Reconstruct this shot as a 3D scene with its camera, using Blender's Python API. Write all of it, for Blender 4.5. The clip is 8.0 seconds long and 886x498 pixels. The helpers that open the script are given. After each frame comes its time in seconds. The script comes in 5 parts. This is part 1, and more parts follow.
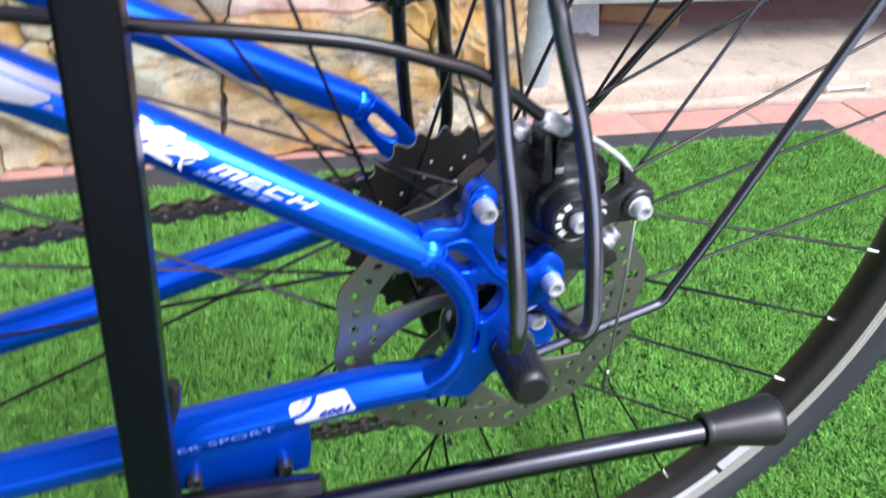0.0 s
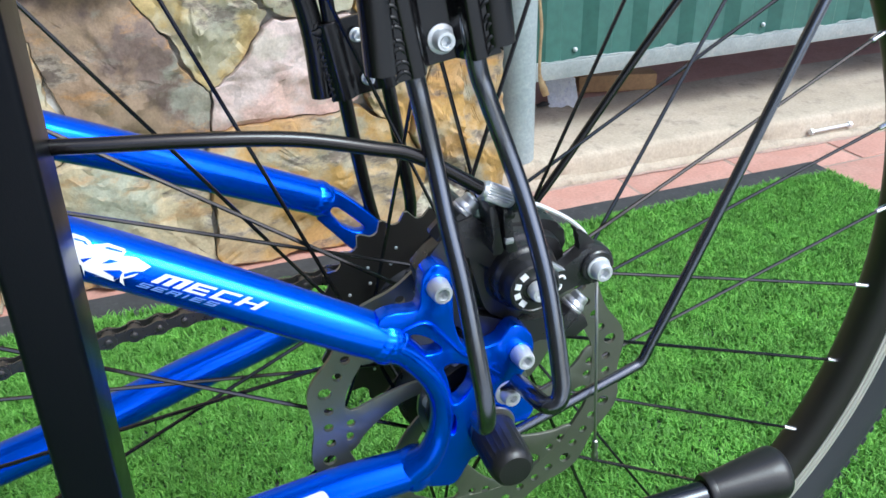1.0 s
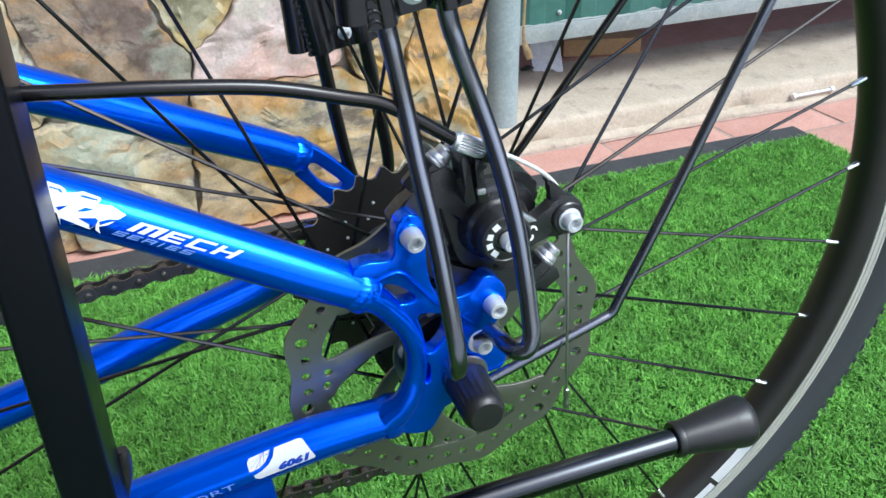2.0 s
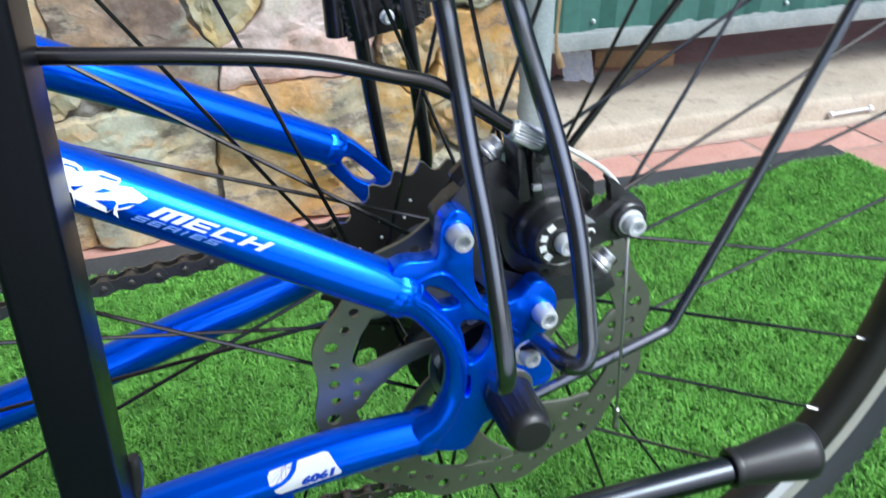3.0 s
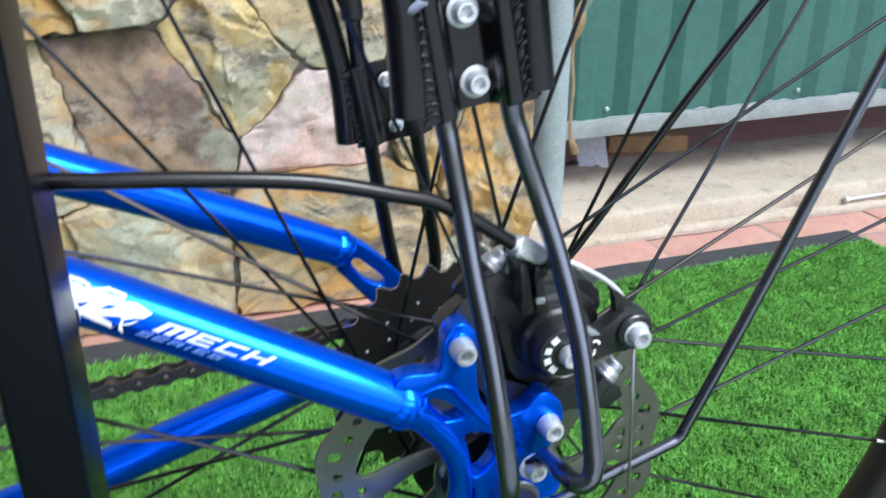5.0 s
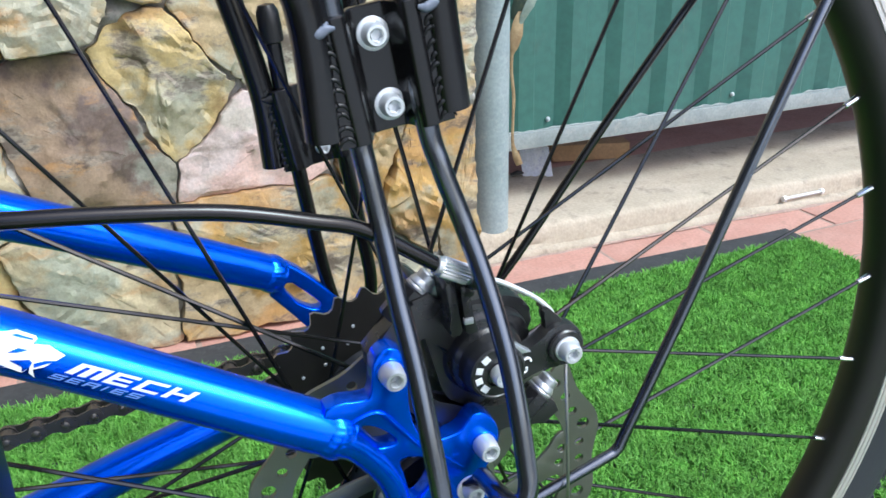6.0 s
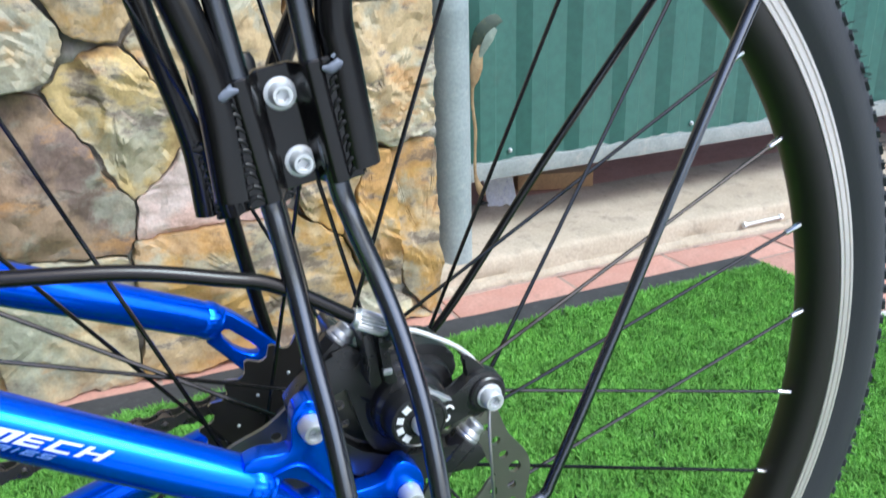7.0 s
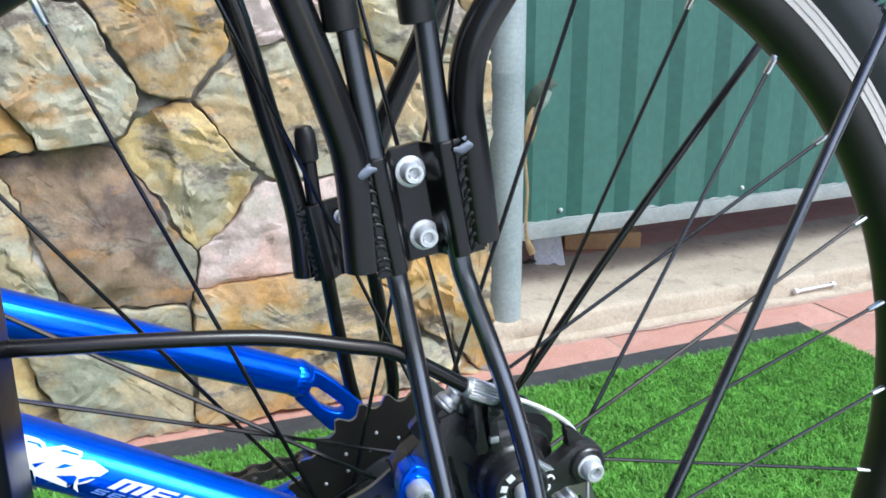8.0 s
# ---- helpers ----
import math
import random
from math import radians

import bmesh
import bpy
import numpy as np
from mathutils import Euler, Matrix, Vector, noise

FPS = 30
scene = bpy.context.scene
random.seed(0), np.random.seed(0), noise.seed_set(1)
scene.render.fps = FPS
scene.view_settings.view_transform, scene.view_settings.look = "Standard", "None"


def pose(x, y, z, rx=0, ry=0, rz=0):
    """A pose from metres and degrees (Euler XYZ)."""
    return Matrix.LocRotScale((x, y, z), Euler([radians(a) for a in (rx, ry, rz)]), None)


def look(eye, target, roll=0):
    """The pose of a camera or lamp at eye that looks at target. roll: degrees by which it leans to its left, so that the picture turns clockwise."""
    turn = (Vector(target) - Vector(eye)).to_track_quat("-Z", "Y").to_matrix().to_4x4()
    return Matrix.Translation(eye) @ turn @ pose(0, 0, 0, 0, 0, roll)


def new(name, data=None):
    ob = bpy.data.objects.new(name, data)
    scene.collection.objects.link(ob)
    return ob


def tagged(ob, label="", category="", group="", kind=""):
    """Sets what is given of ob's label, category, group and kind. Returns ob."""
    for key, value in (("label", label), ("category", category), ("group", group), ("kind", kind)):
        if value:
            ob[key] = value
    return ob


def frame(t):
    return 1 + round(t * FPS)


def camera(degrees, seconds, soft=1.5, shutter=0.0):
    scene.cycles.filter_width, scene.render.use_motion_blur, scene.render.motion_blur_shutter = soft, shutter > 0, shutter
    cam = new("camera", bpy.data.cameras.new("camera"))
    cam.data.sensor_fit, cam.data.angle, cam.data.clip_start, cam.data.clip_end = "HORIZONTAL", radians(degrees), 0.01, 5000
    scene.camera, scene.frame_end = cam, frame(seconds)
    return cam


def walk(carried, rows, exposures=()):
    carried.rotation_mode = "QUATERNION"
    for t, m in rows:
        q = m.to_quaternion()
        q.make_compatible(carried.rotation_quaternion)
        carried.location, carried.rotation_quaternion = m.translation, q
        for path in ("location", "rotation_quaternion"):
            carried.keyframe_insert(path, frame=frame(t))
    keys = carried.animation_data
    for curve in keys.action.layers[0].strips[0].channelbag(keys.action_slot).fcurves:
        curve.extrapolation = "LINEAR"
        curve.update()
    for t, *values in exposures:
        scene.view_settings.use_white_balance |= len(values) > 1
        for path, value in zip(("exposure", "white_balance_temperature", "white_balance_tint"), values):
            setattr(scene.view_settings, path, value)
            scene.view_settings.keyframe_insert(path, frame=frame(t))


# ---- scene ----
cam = camera(57.10, 8.0, soft=1.5, shutter=0.4)
# seconds, eye, yaw to the left, pitch up, roll
PATH = [
    (0.0, -0.1255, -0.3297, 0.5905, -19.05, -33.97, 5.79),
    (0.2, -0.1135, -0.3332, 0.5923, -18.37, -30.97, 2.38),
    (0.5, -0.1021, -0.3401, 0.5979, -17.69, -28.75, -0.46),
    (1.0, -0.1024, -0.3335, 0.5871, -17.60, -27.94, -1.62),
    (1.5, -0.0951, -0.3420, 0.5834, -18.10, -29.01, -1.74),
    (1.7, -0.0966, -0.3438, 0.5843, -18.30, -30.07, -1.48),
    (2.8, -0.1059, -0.3256, 0.5706, -19.04, -30.22, 0.10),
    (3.0, -0.1035, -0.3173, 0.5656, -17.23, -29.44, 0.15),
    (3.2, -0.1024, -0.3109, 0.5659, -16.40, -27.81, 1.32),
    (3.5, -0.1160, -0.3093, 0.5684, -14.63, -24.92, 2.26),
    (4.0, -0.1165, -0.3022, 0.5631, -13.68, -26.05, 1.19),
    (4.5, -0.1144, -0.3077, 0.5656, -14.10, -26.18, 1.33),
    (4.8, -0.1034, -0.3106, 0.5728, -15.01, -25.14, 0.80),
    (5.0, -0.0972, -0.3140, 0.5772, -15.82, -24.03, -0.27),
    (5.2, -0.0954, -0.3124, 0.5805, -18.38, -22.48, -0.50),
    (6.3, -0.0764, -0.3130, 0.5784, -19.59, -23.34, -1.59),
    (6.5, -0.0694, -0.3130, 0.5801, -20.08, -23.05, -1.75),
    (7.0, -0.0666, -0.3204, 0.5876, -21.21, -21.35, -1.62),
    (7.2, -0.0757, -0.3235, 0.5912, -21.16, -19.63, -1.86),
    (7.5, -0.0895, -0.3184, 0.5951, -20.45, -19.15, -0.45),
    (8.0, -0.0949, -0.3182, 0.5981, -18.74, -17.59, -0.67),
]


def aim(yaw, pitch, roll):
    return pose(0, 0, 0, 0, 0, yaw) @ pose(0, 0, 0, 90 + pitch, 0, 0) @ pose(0, 0, 0, 0, 0, roll)


walk(cam, [(t, Matrix.Translation((x, y, z)) @ aim(yaw, pitch, roll)) for t, x, y, z, yaw, pitch, roll in PATH], [(0, 1.38, 6250, 20), (0.5, 1.20, 6150, 11), (1, 1.12, 6050, 8), (8, 1.12, 6050, 8)])

# ---- light: a bright hazy day, the sun behind thin cloud, a wide bright patch of sky behind the camera ----
world = bpy.data.worlds.new("sky")
scene.world = world
world.use_nodes = True
wn = world.node_tree.nodes
sky = wn.new("ShaderNodeTexSky")
sky.sky_type = "NISHITA"
sky.sun_disc = False
sky.sun_elevation, sky.sun_rotation = radians(53), radians(146)
sky.air_density, sky.dust_density, sky.ozone_density = 1.0, 4.0, 1.0
pale = wn.new("ShaderNodeHueSaturation")  # thin cloud takes much of the blue out of the sky
pale.inputs["Saturation"].default_value = 1.4
world.node_tree.links.new(sky.outputs[0], pale.inputs["Color"])
world.node_tree.links.new(pale.outputs[0], wn["Background"].inputs[0])
wn["Background"].inputs[1].default_value = 0.15
sun = new("sun", bpy.data.lights.new("sun", "SUN"))
sun.data.energy, sun.data.angle, sun.data.color = 1.25, radians(22), (0.60, 0.87, 1.0)
sun.matrix_world = look((0.34, -0.50, 0.80), (0, 0, 0))
scene.view_settings.exposure = 1.12

# ---- materials ----
def material(name, color, rough=0.5, metal=0.0, coat=0.0, spec=0.5):
    m = bpy.data.materials.new(name)
    m.use_nodes = True
    b = m.node_tree.nodes["Principled BSDF"]
    b.inputs["Base Color"].default_value = (*color, 1)
    b.inputs["Roughness"].default_value = rough
    b.inputs["Metallic"].default_value = metal
    b.inputs["Coat Weight"].default_value = coat
    b.inputs["Coat Roughness"].default_value = 0.06
    b.inputs["Specular IOR Level"].default_value = spec
    return m


def node(m, kind, **sets):
    n = m.node_tree.nodes.new(kind)
    for key, value in sets.items():
        n.inputs[key.replace("_", " ")].default_value = value
    return n


def link(m, a, b):
    m.node_tree.links.new(a, b)


def coords(m):
    return node(m, "ShaderNodeTexCoord").outputs["Object"]


def ramp(m, source, stops):
    r = m.node_tree.nodes.new("ShaderNodeValToRGB")
    while len(r.color_ramp.elements) < len(stops):
        r.color_ramp.elements.new(0.5)
    for e, (at, c) in zip(r.color_ramp.elements, stops):
        e.position, e.color = at, (*c, 1)
    link(m, source, r.inputs[0])
    return r.outputs[0]


def mixed(m, fac, a, b, how="MIX"):
    x = m.node_tree.nodes.new("ShaderNodeMix")
    x.data_type, x.blend_type = "RGBA", how
    for value, socket in ((fac, x.inputs[0]), (a, x.inputs[6]), (b, x.inputs[7])):
        if isinstance(value, bpy.types.NodeSocket):
            link(m, value, socket)
        else:
            socket.default_value = (*value, 1) if isinstance(value, tuple) else value
    return x.outputs[2]


def noise_out(m, scale, detail=4.0, rough=0.55, vector=None):
    n = node(m, "ShaderNodeTexNoise", Scale=scale, Detail=detail, Roughness=rough)
    link(m, vector or coords(m), n.inputs["Vector"])
    return n.outputs["Fac"]


def base(m):
    return m.node_tree.nodes["Principled BSDF"]


def bump(m, height, strength, distance):
    b = node(m, "ShaderNodeBump", Strength=strength, Distance=distance)
    link(m, height, b.inputs["Height"])
    link(m, b.outputs[0], base(m).inputs["Normal"])


def worn(m, scale, spread, grain=0.0, grain_scale=900.0):
    """Uneven gloss and a fine grain on a plain paint or metal."""
    f = noise_out(m, scale)
    r = base(m).inputs["Roughness"].default_value
    g = node(m, "ShaderNodeMapRange", To_Min=max(0.02, r - spread), To_Max=min(1.0, r + spread))
    link(m, f, g.inputs["Value"])
    link(m, g.outputs[0], base(m).inputs["Roughness"])
    if grain:
        bump(m, noise_out(m, grain_scale, 3.0), grain, 0.0004)
    return m


M_BLUE = worn(material("blue_paint", (0.0, 0.113, 0.95), 0.235, 0.79, 0.12), 60, 0.03)
base(M_BLUE).inputs["Coat Roughness"].default_value = 0.06
# glint on the near weld ends, put into a pale colour
M_WELD_GLINT = worn(material("weld_glint", (0.16, 0.18, 0.23), 0.55, 0.5), 300, 0.1, 0.2, 1500)
M_BEAD = worn(material("black_bead", (0.008, 0.008, 0.009), 0.45, spec=0.45), 200, 0.05)
M_BLACK = worn(material("black_gloss_paint", (0.005, 0.0048, 0.0052), 0.22, spec=0.5), 90, 0.05)
# grey metal: sky sheen on the near black rods, put into the colour
M_ROD_SHEEN = worn(material("black_rod_sheen", (0.155, 0.166, 0.19), 0.25, 1.0), 90, 0.05)
M_KICK = worn(material("black_kickstand_lacquer", (0.055, 0.06, 0.068), 0.24, 1.0), 90, 0.05)
M_HOUSING = worn(material("black_cable_sleeve", (0.005, 0.004, 0.0046), 0.22, spec=0.45), 90, 0.06)
M_MATT = worn(material("black_cast_alloy", (0.016, 0.016, 0.0170), 0.29, spec=0.6), 90, 0.08, 0.04, 1600)
M_RUBBER = worn(material("black_rubber", (0.012, 0.012, 0.0125), 0.36), 70, 0.1, 0.2, 900)
M_TYRE = worn(material("tyre_rubber", (0.034, 0.037, 0.043), 0.48), 40, 0.12, 0.25, 800)
M_RIM = worn(material("black_anodised_rim", (0.017, 0.0155, 0.014), 0.44), 50, 0.08)
M_BRIGHT = worn(material("machined_aluminium", (0.76, 0.76, 0.77), 0.24, 1.0), 120, 0.08)
M_ZINC = worn(material("zinc_plated_bolt", (0.68, 0.70, 0.72), 0.42, 0.55), 200, 0.1)
M_TRACK = worn(material("brushed_brake_track", (0.70, 0.66, 0.63), 0.30, 0.55), 60, 0.06)
M_WIRE = worn(material("bright_stranded_wire", (0.80, 0.80, 0.80), 0.40, 0.35), 300, 0.1)
M_STEEL = worn(material("brushed_steel", (0.42, 0.41, 0.38), 0.36, 1.0), 150, 0.12)
M_ROTOR = worn(material("dull_steel_rotor", (0.235, 0.24, 0.20), 0.40, 0.85), 150, 0.12, 0.15, 700)
M_SPROCKET = worn(material("dark_sprocket", (0.030, 0.028, 0.026), 0.40, 0.5), 120, 0.12)
M_CHAIN = worn(material("oiled_chain", (0.13, 0.12, 0.115), 0.30, 0.8), 200, 0.15)
M_SPOKE = worn(material("black_spoke", (0.055, 0.055, 0.058), 0.20, 0.9), 150, 0.08)
M_POST = worn(material("black_powder_coat", (0.0025, 0.0032, 0.0052), 0.34, spec=0.16), 60, 0.08, 0.15, 1800)
M_KNURL = worn(material("satin_aluminium", (0.62, 0.63, 0.65), 0.42, 0.85), 200, 0.1)
M_WHITE = worn(material("white_decal", (0.82, 0.83, 0.84), 0.4), 150, 0.05)
M_LABEL = worn(material("silver_white_label", (0.62, 0.64, 0.68), 0.35, 0.2), 150, 0.05)
M_PALE = worn(material("pale_silver_blue_decal", (0.52, 0.60, 0.76), 0.4), 150, 0.05)
M_SILVER = worn(material("silver_decal", (0.11, 0.22, 0.58), 0.4), 150, 0.05)
M_DARKBLUE = worn(material("dark_blue_decal", (0.0, 0.03, 0.32), 0.35), 150, 0.05)
# shade below the shed put into a wall colour; the bark chip shares it
M_SHADE_BARK = worn(material("dark_shed_shade_and_bark", (0.03, 0.028, 0.025), 0.8), 8, 0.1)


def stone_material():
    m = material("sandstone", (0.4, 0.33, 0.24), 0.85)
    co = coords(m)
    rnd = m.node_tree.nodes.new("ShaderNodeObjectInfo").outputs["Random"]
    shift = node(m, "ShaderNodeMapping")
    link(m, co, shift.inputs["Vector"])
    add = m.node_tree.nodes.new("ShaderNodeCombineXYZ")
    mul = m.node_tree.nodes.new("ShaderNodeMath")
    mul.operation = "MULTIPLY"
    mul.inputs[1].default_value = 37.0
    link(m, rnd, mul.inputs[0])
    for k in range(3):
        link(m, mul.outputs[0], add.inputs[k])
    link(m, add.outputs[0], shift.inputs["Location"])
    v = shift.outputs[0]
    tone = m.node_tree.nodes.new("ShaderNodeVertexColor")
    tone.layer_name = "tone"
    vein = m.node_tree.nodes.new("ShaderNodeVertexColor")
    vein.layer_name = "vein"
    strata = node(m, "ShaderNodeMapping")
    strata.inputs["Scale"].default_value = (1.0, 1.0, 2.2)
    strata.inputs["Rotation"].default_value = (0.0, 0.25, 0.0)
    link(m, v, strata.inputs["Vector"])
    s = strata.outputs[0]
    big = ramp(m, noise_out(m, 8, 6, 0.62, v), [(0.45, (0, 0, 0)), (0.53, (1, 1, 1))])
    body = mixed(m, big, tone.outputs["Color"], vein.outputs["Color"])
    pale = ramp(m, noise_out(m, 9, 8, 0.62, s), [(0.54, (0, 0, 0)), (0.61, (0.6, 0.6, 0.6))])
    body = mixed(m, pale, body, (0.52, 0.48, 0.40))
    def stained(fac):  # how far a stone takes stains is its own
        x = m.node_tree.nodes.new("ShaderNodeMath")
        x.operation = "MULTIPLY"
        link(m, fac, x.inputs[0])
        link(m, tone.outputs["Alpha"], x.inputs[1])
        return x.outputs[0]

    grey = ramp(m, noise_out(m, 9, 8, 0.62, v), [(0.55, (0, 0, 0)), (0.62, (0.75, 0.75, 0.75))])
    body = mixed(m, stained(grey), body, (0.32, 0.32, 0.26))
    rust = ramp(m, noise_out(m, 7, 9, 0.64, s), [(0.555, (0, 0, 0)), (0.61, (0.7, 0.7, 0.7))])
    body = mixed(m, stained(rust), body, (0.43, 0.23, 0.085))
    dark = ramp(m, noise_out(m, 9, 10, 0.72, s), [(0.535, (0, 0, 0)), (0.61, (0.85, 0.85, 0.85))])
    body = mixed(m, stained(dark), body, (0.10, 0.068, 0.055))
    streak = ramp(m, noise_out(m, 20, 9, 0.66, v), [(0.34, (0.66, 0.62, 0.58)), (0.46, (0.98, 0.98, 0.98)), (0.56, (1.0, 1.0, 1.0)), (0.68, (1.22, 1.21, 1.18))])
    body = mixed(m, 1.0, body, streak, "MULTIPLY")
    fine = ramp(m, noise_out(m, 240, 3, 0.6, v), [(0.3, (0.86, 0.86, 0.86)), (0.7, (1.1, 1.1, 1.1))])
    body = mixed(m, 1.0, body, fine, "MULTIPLY")
    link(m, body, base(m).inputs["Base Color"])
    h = m.node_tree.nodes.new("ShaderNodeMath")
    h.operation = "ADD"
    link(m, noise_out(m, 11, 11, 0.64, v), h.inputs[0])
    fs = m.node_tree.nodes.new("ShaderNodeMath")
    fs.operation = "MULTIPLY"
    fs.inputs[1].default_value = 0.09
    link(m, noise_out(m, 190, 4, 0.6, v), fs.inputs[0])
    link(m, fs.outputs[0], h.inputs[1])
    slabs = m.node_tree.nodes.new("ShaderNodeMath")
    slabs.operation = "ADD"
    flat = node(m, "ShaderNodeTexVoronoi", Scale=9.0)  # broken flat facets
    flat.feature = "F1"
    link(m, s, flat.inputs["Vector"])
    link(m, h.outputs[0], slabs.inputs[0])
    link(m, flat.outputs["Distance"], slabs.inputs[1])
    bump(m, slabs.outputs[0], 0.50, 0.009)
    return m


def patchy(name, a, b, c, scale, rough, depth, fine=180.0):
    """A weathered surface: two tones in patches, a third in stains, and a fine grain."""
    m = material(name, a, rough)
    body = mixed(m, ramp(m, noise_out(m, scale, 5, 0.6), [(0.38, (0, 0, 0)), (0.62, (1, 1, 1))]), a, b)
    body = mixed(m, ramp(m, noise_out(m, scale * 2.7, 8, 0.7), [(0.55, (0, 0, 0)), (0.72, (1, 1, 1))]), body, c)
    grain = ramp(m, noise_out(m, fine, 3, 0.6), [(0.3, (0.86, 0.86, 0.86)), (0.7, (1.1, 1.1, 1.1))])
    link(m, mixed(m, 1.0, body, grain, "MULTIPLY"), base(m).inputs["Base Color"])
    bump(m, noise_out(m, fine * 0.6, 6, 0.65), 0.5, depth)
    return m


M_STONE = stone_material()
M_MORTAR = patchy("pale_mortar", (0.44, 0.42, 0.39), (0.25, 0.23, 0.205), (0.09, 0.075, 0.065), 14, 0.95, 0.006)
M_CONCRETE = patchy("weathered_concrete", (0.47, 0.395, 0.31), (0.395, 0.33, 0.25), (0.24, 0.205, 0.16), 9, 0.9, 0.002)
M_TILE = patchy("red_paver", (0.46, 0.235, 0.185), (0.50, 0.275, 0.22), (0.37, 0.21, 0.17), 14, 0.8, 0.001)
M_GROUT = patchy("grey_grout", (0.38, 0.27, 0.22), (0.32, 0.23, 0.19), (0.18, 0.15, 0.13), 20, 0.95, 0.001)
M_YARD = patchy("pale_yard_concrete", (0.54, 0.54, 0.53), (0.50, 0.50, 0.49), (0.42, 0.42, 0.41), 3, 0.9, 0.001)
M_DULL = patchy("dark_added_wall", (0.06, 0.055, 0.05), (0.07, 0.062, 0.055), (0.05, 0.046, 0.042), 2, 0.8, 0.001)
M_FENCE = patchy("green_coated_steel", (0.040, 0.124, 0.101), (0.044, 0.133, 0.108), (0.052, 0.121, 0.100), 6, 0.45, 0.0002, 60)
M_FLASH = patchy("galvanised_flashing", (0.30, 0.325, 0.32), (0.24, 0.27, 0.265), (0.36, 0.35, 0.33), 18, 0.55, 0.0004)
M_PIPE = patchy("galvanised_pipe", (0.31, 0.36, 0.37), (0.26, 0.31, 0.32), (0.38, 0.41, 0.41), 16, 0.45, 0.0003)
M_MAT = patchy("black_mat_backing", (0.030, 0.031, 0.034), (0.042, 0.043, 0.046), (0.065, 0.066, 0.068), 25, 0.85, 0.0008)
M_WOOD = patchy("raw_pine", (0.55, 0.33, 0.17), (0.48, 0.28, 0.14), (0.40, 0.22, 0.11), 20, 0.75, 0.0006)
M_PAPER = patchy("crumpled_paper", (0.80, 0.80, 0.84), (0.72, 0.73, 0.82), (0.42, 0.42, 0.62), 40, 0.8, 0.0004)
M_STALK = patchy("dry_stalk", (0.40, 0.28, 0.15), (0.28, 0.18, 0.09), (0.50, 0.36, 0.20), 30, 0.7, 0.0005)
M_DRYFOLD = patchy("dry_leaf_underside", (0.22, 0.27, 0.22), (0.17, 0.21, 0.18), (0.30, 0.31, 0.22), 30, 0.7, 0.0005)
M_LEAF = patchy("dry_leaf", (0.040, 0.060, 0.040), (0.028, 0.045, 0.034), (0.10, 0.11, 0.05), 30, 0.7, 0.0005)


def turf_material():
    m = material("artificial_turf", (0.06, 0.2, 0.03), 0.7, spec=0.08)
    g = m.node_tree.nodes.new("ShaderNodeNewGeometry").outputs["Random Per Island"]
    body = ramp(m, g, [(0.0, (0.105, 0.290, 0.050)), (0.35, (0.136, 0.350, 0.062)), (0.7, (0.174, 0.415, 0.082)), (1.0, (0.232, 0.500, 0.128))])
    patch = ramp(m, noise_out(m, 34, 6), [(0.34, (0.74, 0.74, 0.74)), (0.66, (1.2, 1.2, 1.12))])
    body = mixed(m, 1.0, body, patch, "MULTIPLY")
    link(m, body, base(m).inputs["Base Color"])
    through_light = m.node_tree.nodes.new("ShaderNodeBsdfTranslucent")  # thin plastic lets light through
    both = node(m, "ShaderNodeMixShader", Fac=0.2)
    link(m, body, through_light.inputs["Color"])
    link(m, base(m).outputs[0], both.inputs[1])
    link(m, through_light.outputs[0], both.inputs[2])
    link(m, both.outputs[0], m.node_tree.nodes["Material Output"].inputs["Surface"])
    return m


M_TURF = turf_material()


# ---- mesh helpers ----
def mesh_of(bm, name, smooth=40):
    me = bpy.data.meshes.new(name)
    bmesh.ops.recalc_face_normals(bm, faces=bm.faces[:])
    bm.to_mesh(me)
    bm.free()
    for p in me.polygons:
        p.use_smooth = smooth > 0
    if smooth:
        me.set_sharp_from_angle(angle=radians(smooth))
    return me


def part(name, bm, mat, parent=None, label="", smooth=40):
    me = mesh_of(bm, name, smooth)
    me.materials.append(mat)
    ob = new(name, me)
    ob.parent = parent
    return tagged(ob, label=label)


def thing(name, label, category, group="", kind="", at=(0, 0, 0)):
    ob = new(name)
    ob.empty_display_size = 0.05
    ob.location = at
    return tagged(ob, label, category, group, kind)


def glide(points, steps):
    """A smooth line through the points."""
    p = [np.array(q, float) for q in points]
    if len(p) < 3 or steps < 2:
        return p
    p = [2 * p[0] - p[1], *p, 2 * p[-1] - p[-2]]
    out = []
    for a, b, c, d in zip(p, p[1:], p[2:], p[3:]):
        for k in range(steps):
            t = k / steps
            out.append(0.5 * (2 * b + (c - a) * t + (2 * a - 5 * b + 4 * c - d) * t * t + (3 * b - a - 3 * c + d) * t ** 3))
    return [*out, p[-2]]


